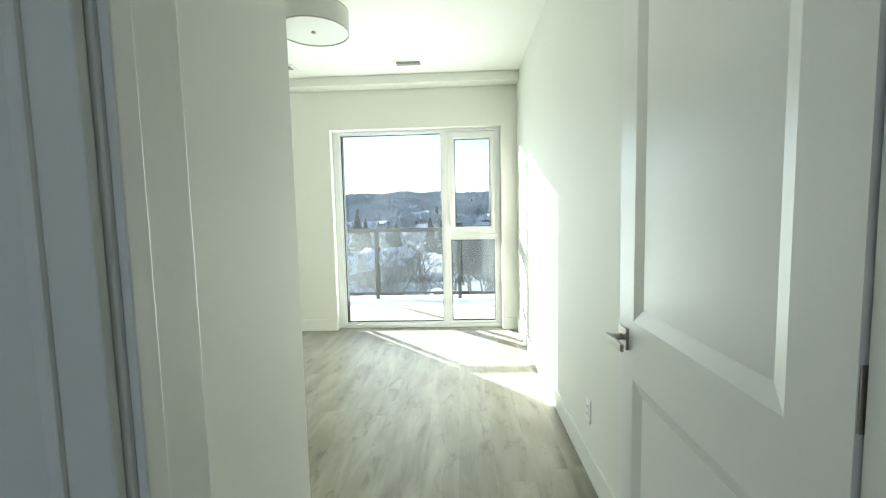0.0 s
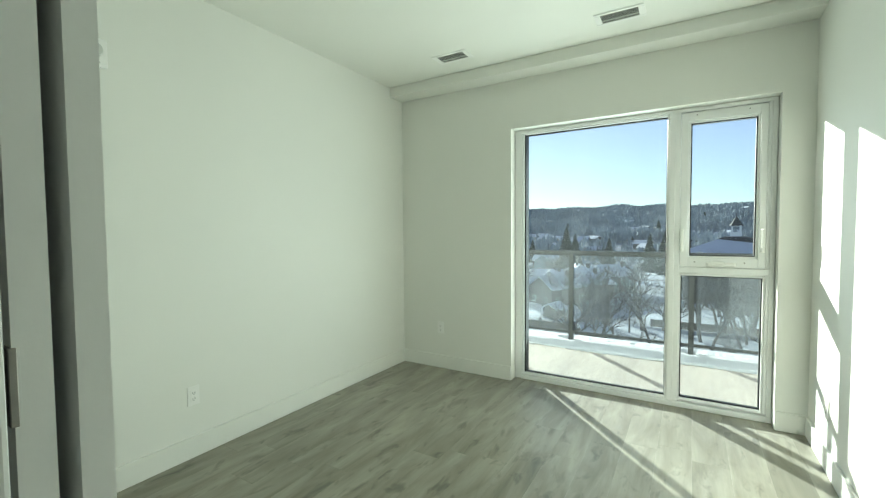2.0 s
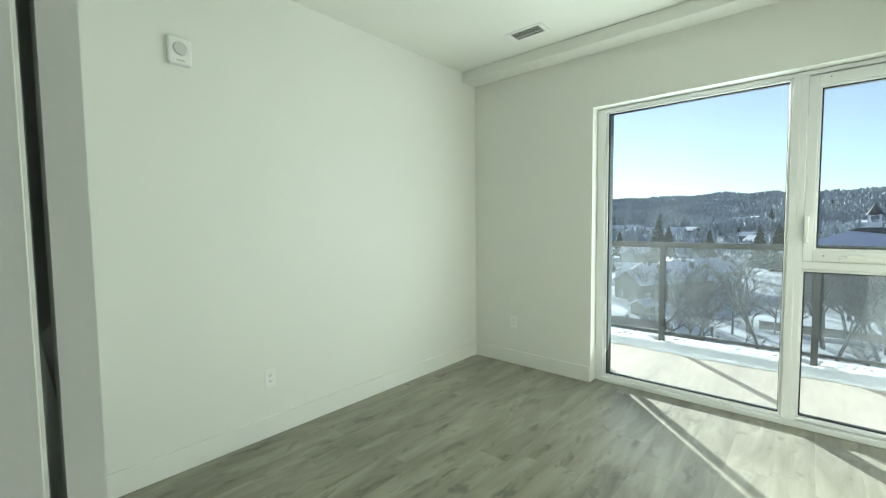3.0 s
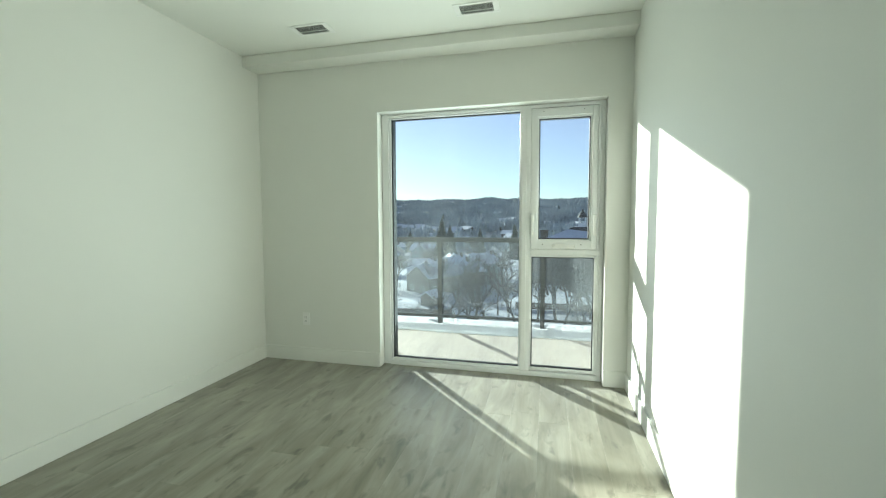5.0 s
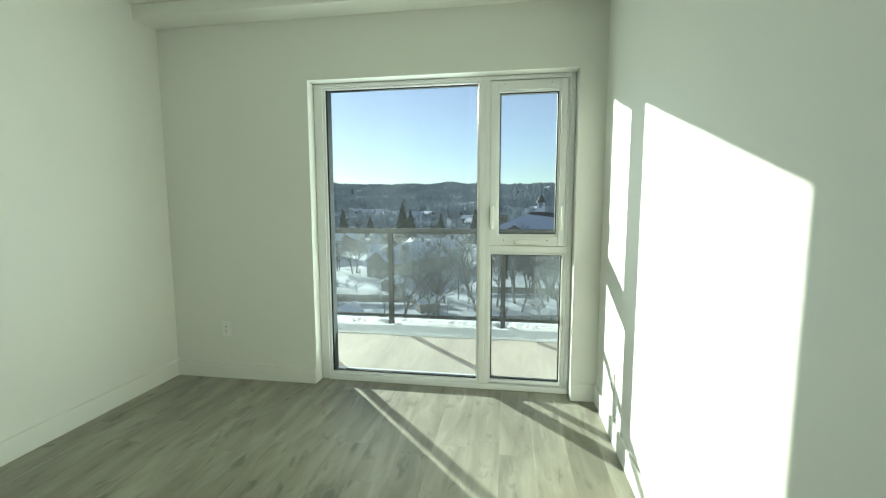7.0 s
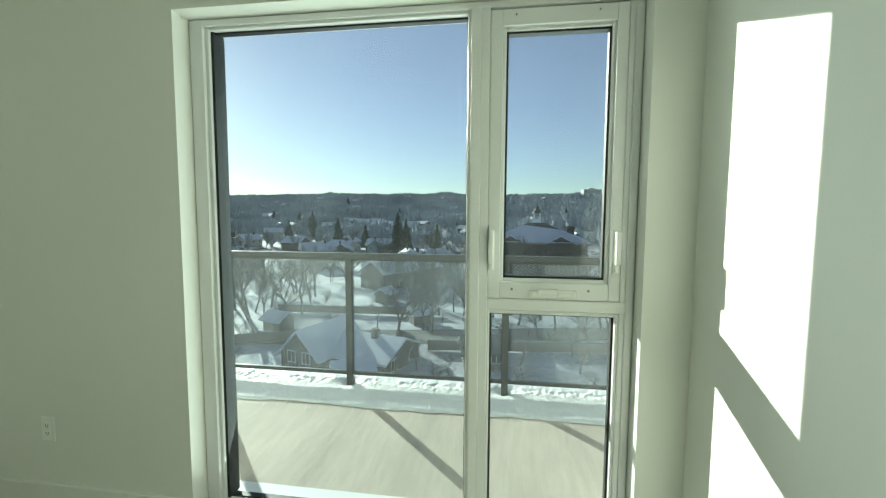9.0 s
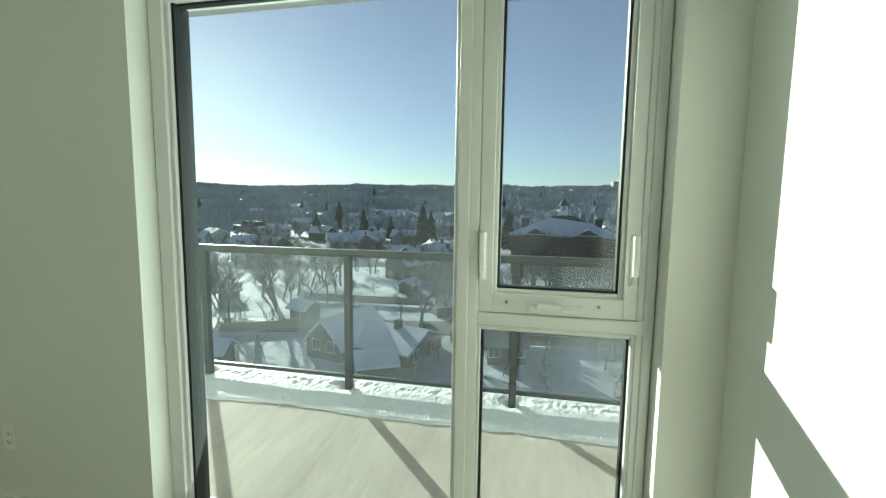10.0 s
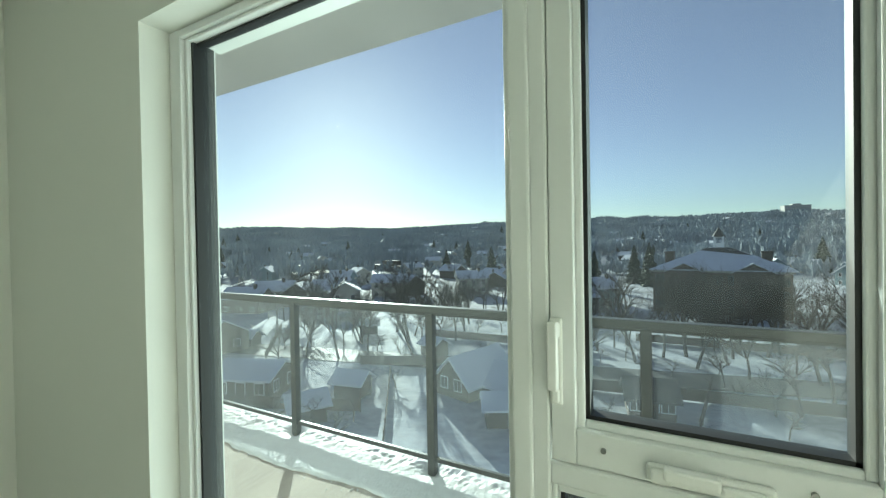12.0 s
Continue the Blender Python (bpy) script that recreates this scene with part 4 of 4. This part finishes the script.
def bare_tree(label, height, seed, spread=0.55, levels=4):
    rng = random.Random(seed)
    tv, tf, cv, cf = [], [], [], []

    def grow(p, d, length, r, lev):
        steps = 3 if lev < 3 else 2
        for s in range(steps):
            d2 = (d + Vector((rng.gauss(0, 0.13), rng.gauss(0, 0.13), rng.gauss(0.04, 0.06)))).normalized()
            q = p + d2 * length / steps
            r2 = r * (0.86 if lev < 2 else 0.78)
            if lev < 2:
                tube(tv, tf, p, q, r, r2, 7)
            else:
                tube(cv, cf, p, q, r, r2, 4 if lev < 4 else 3)
            p, d, r = q, d2, r2
            if lev < levels and (s > 0 or lev > 0):
                for b in range(2):
                    a = rng.uniform(0, 2 * math.pi)
                    side = Vector((math.cos(a), math.sin(a), 0))
                    nd = (d * (1 - spread * 0.6) + side * spread * rng.uniform(0.7, 1.3)).normalized()
                    grow(p, nd, length * rng.uniform(0.48, 0.72), r * 0.70, lev + 1)

    grow(Vector((0, 0, -0.3)), Vector((0, 0, 1)), height * 0.48, height * 0.020, 0)
    t = thing("bare_tree", label, "tree", group="bare trees")
    for name, v, f, m in (("trunk", tv, tf, BARK), ("crown", cv, cf, TWIG)):
        me = bpy.data.meshes.new(name)
        me.from_pydata([tuple(x) for x in v], [], f)
        me.materials.append(m)
        o = new(name, me)
        o.parent = t
    return t


def conifer(label, height, seed):
    rng = random.Random(seed)
    t = thing("conifer", label, "tree", group="conifers")
    bm = bmesh.new()
    cyl(bm, (0, 0, height * 0.48), (0, 0, 1), height * 0.018, height * 0.96, 8, 0.03)
    part("trunk", bm, BARK, t)
    v, f = [], []
    z = height * 0.10
    while z < height:
        k = (z / height)
        reach = height * 0.27 * (1 - k) ** 0.8 + 0.12
        n = 11
        a0 = rng.uniform(0, 6.28)
        for b in range(n):
            a = a0 + 6.283 * b / n + rng.uniform(-0.2, 0.2)
            L = reach * rng.uniform(0.65, 1.2)
            droop = -0.28 * L
            w = L * 0.26
            ca, sa = math.cos(a), math.sin(a)
            i = len(v)
            v += [(0, 0, z + 0.25), (ca * L * 0.55 - sa * w, sa * L * 0.55 + ca * w, z + droop * 0.5 - 0.1), (ca * L * 0.6, sa * L * 0.6, z + droop * 0.25 + 0.22), (ca * L * 0.55 + sa * w, sa * L * 0.55 - ca * w, z + droop * 0.5 - 0.1), (ca * L, sa * L, z + droop), (ca * L * 0.5, sa * L * 0.5, z + droop - 0.35)]
            f += [(i, i + 1, i + 2), (i, i + 2, i + 3), (i + 1, i + 4, i + 2), (i + 2, i + 4, i + 3), (i, i + 5, i + 1), (i, i + 3, i + 5), (i + 5, i + 4, i + 1), (i + 5, i + 3, i + 4)]
        z += height * 0.042
    me = bpy.data.meshes.new("crown")
    me.from_pydata(v, [], f)
    me.materials.append(NEEDLE)
    c = new("crown", me)
    c.parent = t
    return t


trees = [bare_tree("tall leafless tree with a spreading crown", 12.5, 3), bare_tree("leafless tree with upright branches", 14.0, 8, 0.42), bare_tree("small leafless tree on the snow", 9.0, 15, 0.6), bare_tree("leafless broad-crowned garden tree", 11.0, 31, 0.65)]
for t_, (az, d, k) in zip(trees, [((-14.5), 52, 0), (1.5, 72, 1), (-9.5, 60, 2), (6.0, 74, 3)]):
    place(t_, az, d, k * 40)
rng = random.Random(5)
for k in range(92):
    if k < 28:
        az, d = rng.uniform(-16, 20), rng.uniform(60, 84)
        if k % 3:
            continue
    elif k < 70:
        az, d = rng.uniform(-60, -20), rng.uniform(70, 150)
    else:
        az, d = rng.uniform(-60, 22), rng.uniform(105, 260)
    if abs(az + 23) < 9 and d < 62 or -6 < az < 14 and d > 82 and d < 112:
        continue
    x, y, z = polar(az, d)
    copy_thing(trees[rng.randrange(4)], pose(x, y, z, 0, 0, rng.uniform(0, 360)) @ Matrix.Scale(rng.uniform(0.7, 1.15), 4))

for k in range(4):
    x, y, z = polar(rng.uniform(4, 19), rng.uniform(46, 60))
    copy_thing(trees[(2, 3)[k % 2]], pose(x, y, z, 0, 0, rng.uniform(0, 360)) @ Matrix.Scale(rng.uniform(0.55, 0.8), 4))

for k, (az, d, size) in enumerate(((-10, 62, 0.8), (-6.5, 74, 0.95), (-4, 66, 0.75), (-1, 70, 0.9), (2.5, 66, 0.8), (4.2, 78, 0.95), (5.6, 70, 0.85), (7.5, 64, 0.75), (9, 78, 0.95), (11.5, 70, 0.85), (13.5, 66, 0.8), (3.2, 80, 1.0), (1.2, 79, 0.95), (6.4, 79, 1.05), (7.8, 81, 0.9), (10.2, 80, 1.0), (5.0, 82, 0.9), (-2.6, 78, 0.9), (12.4, 79, 0.95))):
    x, y, z = polar(az, d)
    copy_thing(trees[(1, 2, 1, 0)[k % 4]], pose(x, y, z, 0, 0, k * 77) @ Matrix.Scale(size, 4))

shrub = bare_tree("leafless garden shrub in the snow", 3.0, 44, 0.75, 3)
shrub["group"] = "garden shrubs"
place(shrub, -13, 47, 0)
rng = random.Random(9)
for k in range(130):
    az, d = rng.uniform(-60, 20), rng.uniform(34, 110)
    if abs(az + 25) < 10 and d < 62:
        continue
    x, y, z = polar(az, d)
    copy_thing(shrub, pose(x, y, z, 0, 0, rng.uniform(0, 360)) @ Matrix.Scale(rng.uniform(0.7, 1.6), 4))

# thin yard trees on the snow beyond the nearest house, and a row before the school
rng = random.Random(33)
for k in range(34):
    az, d = rng.uniform(-52, -12), rng.uniform(62, 108)
    x, y, z = polar(az, d)
    copy_thing(trees[(1, 2, 1, 0)[k % 4]], pose(x, y, z, 0, 0, rng.uniform(0, 360)) @ Matrix.Scale(rng.uniform(0.55, 0.9), 4))
for k in range(9):
    x, y, z = polar(0.6 + k * 1.15 + rng.uniform(-0.4, 0.4), rng.uniform(96, 108))
    copy_thing(trees[(1, 0, 1)[k % 3]], pose(x, y, z, 0, 0, rng.uniform(0, 360)) @ Matrix.Scale(rng.uniform(0.8, 1.05), 4))

firs = [conifer("tall dark green conifer among houses", 17, 1), conifer("dark green conifer among houses", 12, 2)]
place(firs[0], -22.3, 190, 0)
place(firs[1], -13.0, 170, 0)
rng = random.Random(12)
for k in range(34):
    az = rng.uniform(-60, 22)
    d = 230 + 520 * rng.random() ** 1.3
    if -8 < az < 16 and d < 180:
        continue
    x, y, z = polar(az, d)
    copy_thing(firs[k % 2], pose(x, y, z - 0.3, 0, 0, rng.uniform(0, 360)) @ Matrix.Scale(rng.uniform(0.7, 1.2), 4))

for az, d, size in ((-14.3, 185, 1.15), (-13.2, 192, 0.95), (-4.3, 186, 0.95), (-2.6, 176, 1.0), (-9.0, 210, 0.8)):
    x, y, z = polar(az, d)
    copy_thing(firs[0], pose(x, y, z - 0.3, 0, 0, az * 31) @ Matrix.Scale(size, 4))


def far_woods():
    """Leafless woods on the slopes: brooms of upswept branches, too many to count."""
    rng = random.Random(77)
    v, f = [], []
    for k in range(50000):
        az = rng.uniform(-72, 34)
        d = 225 + 1060 * rng.random() ** 0.75
        x, y, z = polar(az, d)
        dens = noise.noise((x / 70, y / 70, 4)) + 0.45 + (d - 480) / 700
        if dens < rng.uniform(-0.1, 0.8):
            continue
        big = 1.0 + 0.6 * noise.noise((x / 55, y / 90, 8))
        h = rng.uniform(6, 12) * big
        w = rng.uniform(1.8, 3.8) * big
        n = 12 if d < 650 else 9
        for q in range(n):
            a = rng.uniform(0, 6.283)
            reach = w * rng.random() ** 0.6
            foot = h * rng.uniform(0.05, 0.45)
            top = h * (1.06 - 0.42 * (reach / w) ** 2) * rng.uniform(0.8, 1.08)
            ca, sa = math.cos(a), math.sin(a)
            b = rng.uniform(0, 6.283)
            t = rng.uniform(0.4, 1.0) * (0.8 + d / 1300)
            i = len(v)
            mx, my, mz = x + ca * reach * 0.75, y + sa * reach * 0.75, z + foot + (top - foot) * 0.62
            v += [(x + ca * reach * 0.2, y + sa * reach * 0.2, z + foot - 0.6), (mx + t * math.cos(b), my + t * math.sin(b), mz), (x + ca * reach, y + sa * reach, z + top), (mx - t * math.cos(b), my - t * math.sin(b), mz)]
            f.append((i, i + 1, i + 2, i + 3))
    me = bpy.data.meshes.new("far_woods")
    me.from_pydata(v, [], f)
    me.materials.append(WOODS_HAZED)
    tagged(new("far_woods", me), "leafless woods covering the distant slopes, coloured blue-grey as if in haze", "woods", "", "stuff")


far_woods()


def fence(az0, d0, az1, d1, label):
    f = thing("fence", label, "fence", group="garden fences")
    a, b = Vector(polar(az0, d0)), Vector(polar(az1, d1))
    L = (b - a).length
    f.matrix_basis = pose(*a, 0, 0, math.degrees(math.atan2(b.y - a.y, b.x - a.x)))
    n = int(L / 2.4)
    for k in range(n + 1):
        part("post", boxes((k * 2.4 - 0.06, k * 2.4 + 0.06, -0.06, 0.06, -0.5, 1.5)), FENCEWOOD, f)
    for k in range(n):
        part("panel", boxes((k * 2.4 + 0.06, k * 2.4 + 2.34, -0.02, 0.02, 0.1, 1.4)), FENCEWOOD, f)
    return f


def road(az0, d0, az1, d1, w):
    a, c = Vector(polar(az0, d0)), Vector(polar(az1, d1))
    side = Vector((-(c - a).y, (c - a).x, 0)).normalized() * w / 2
    bm = bmesh.new()
    n = 40
    rows = []
    for k in range(n + 1):
        p = a.lerp(c, k / n)
        rows.append([bm.verts.new((q.x, q.y, ground_height(q.x, q.y) + 0.12)) for q in (p - side, p + side)])
    for u, v in zip(rows, rows[1:]):
        bm.faces.new((u[0], u[1], v[1], v[0]))
    bmesh.ops.recalc_face_normals(bm, faces=bm.faces)
    structure("road", bm, ASPHALT, "cleared dark asphalt street between snowbanks", "road")


road(-64, 96, 22, 70, 6.5)
fence(-10, 52, 16, 56, "dark wooden garden fence in the snow")
fence(-4, 80, 18, 84, "dark fence along the school yard")
fence(-40, 62, -20, 60, "dark wooden garden fence in the snow")
fence(-58, 52, -38, 44, "dark wooden garden fence in the snow")
fence(-37, 34, -36, 58, "dark wooden garden fence in the snow")
fence(-15, 38, -14, 62, "dark wooden garden fence in the snow")
fence(-30, 78, -8, 70, "dark wooden garden fence in the snow")
fence(-52, 70, -50, 96, "dark wooden garden fence in the snow")
fence(3, 44, 4, 58, "dark wooden garden fence in the snow")
for k, (az, d, turn) in enumerate(((-41, 50, 10), (-47, 44, 60), (-11, 66, 30), (-30, 66, -20), (-54, 82, 15), (-16, 84, 75), (-39, 84, 40))):
    x, y, z = polar(az, d)
    copy_thing(shed, pose(x, y, z - 0.1, 0, 0, turn))
for source, az, d, turn in ((brown, -15.5, 104, 60), (cream, -12.5, 116, 70), (teal, -16.5, 112, 15), (teal, -8.5, 126, 40), (cream, -44, 124, 10)):
    x, y, z = polar(az, d)
    copy_thing(source, pose(x, y, z - 0.3, 0, 0, turn))
for az, d, turn in ((-54, 128, 20), (-12, 112, 50)):
    x, y, z = polar(az, d)
    copy_thing(brown, pose(x, y, z - 0.3, 0, 0, turn))

# ---- floor planks ----
plank_meshes = {}


def plank_mesh(w, l):
    key = (round(w, 4), round(l, 4))
    if key not in plank_meshes:
        bm = boxes((-w / 2 + 0.0001, w / 2 - 0.0001, -l / 2 + 0.0001, l / 2 - 0.0001, -0.006, 0.0), bevel=0.0004, seg=1)
        me = bpy.data.meshes.new("plank")
        bm.to_mesh(me)
        bm.free()
        me.materials.append(PLANK)
        plank_meshes[key] = me
    return plank_meshes[key]


floor = structure("floor", boxes((XL - 0.1, XR + 0.3, -1.7, 4.5, -0.0080, -0.0062)), SLOT, "grey-brown wood-look vinyl plank floor", "floor")
rng = random.Random(4)
PW, PL = 0.181, 1.22


def lay(x0, x1, y0, y1):
    cols = math.ceil((x1 - x0) / PW)
    for c in range(cols):
        a, b = x0 + c * PW, min(x1, x0 + (c + 1) * PW)
        y = y0 - rng.uniform(0.1, 1.1)
        while y < y1:
            s, e = max(y, y0), min(y + PL, y1)
            if e - s > 0.02 and b - a > 0.02:
                o = new("plank", plank_mesh(b - a, e - s))
                o.parent = floor
                o.matrix_basis = pose((a + b) / 2, (s + e) / 2, 0)
            y += PL


lay(XL, XR, 0.39, 4.545)
lay(-1.0, 1.3, -1.7, 0.39)
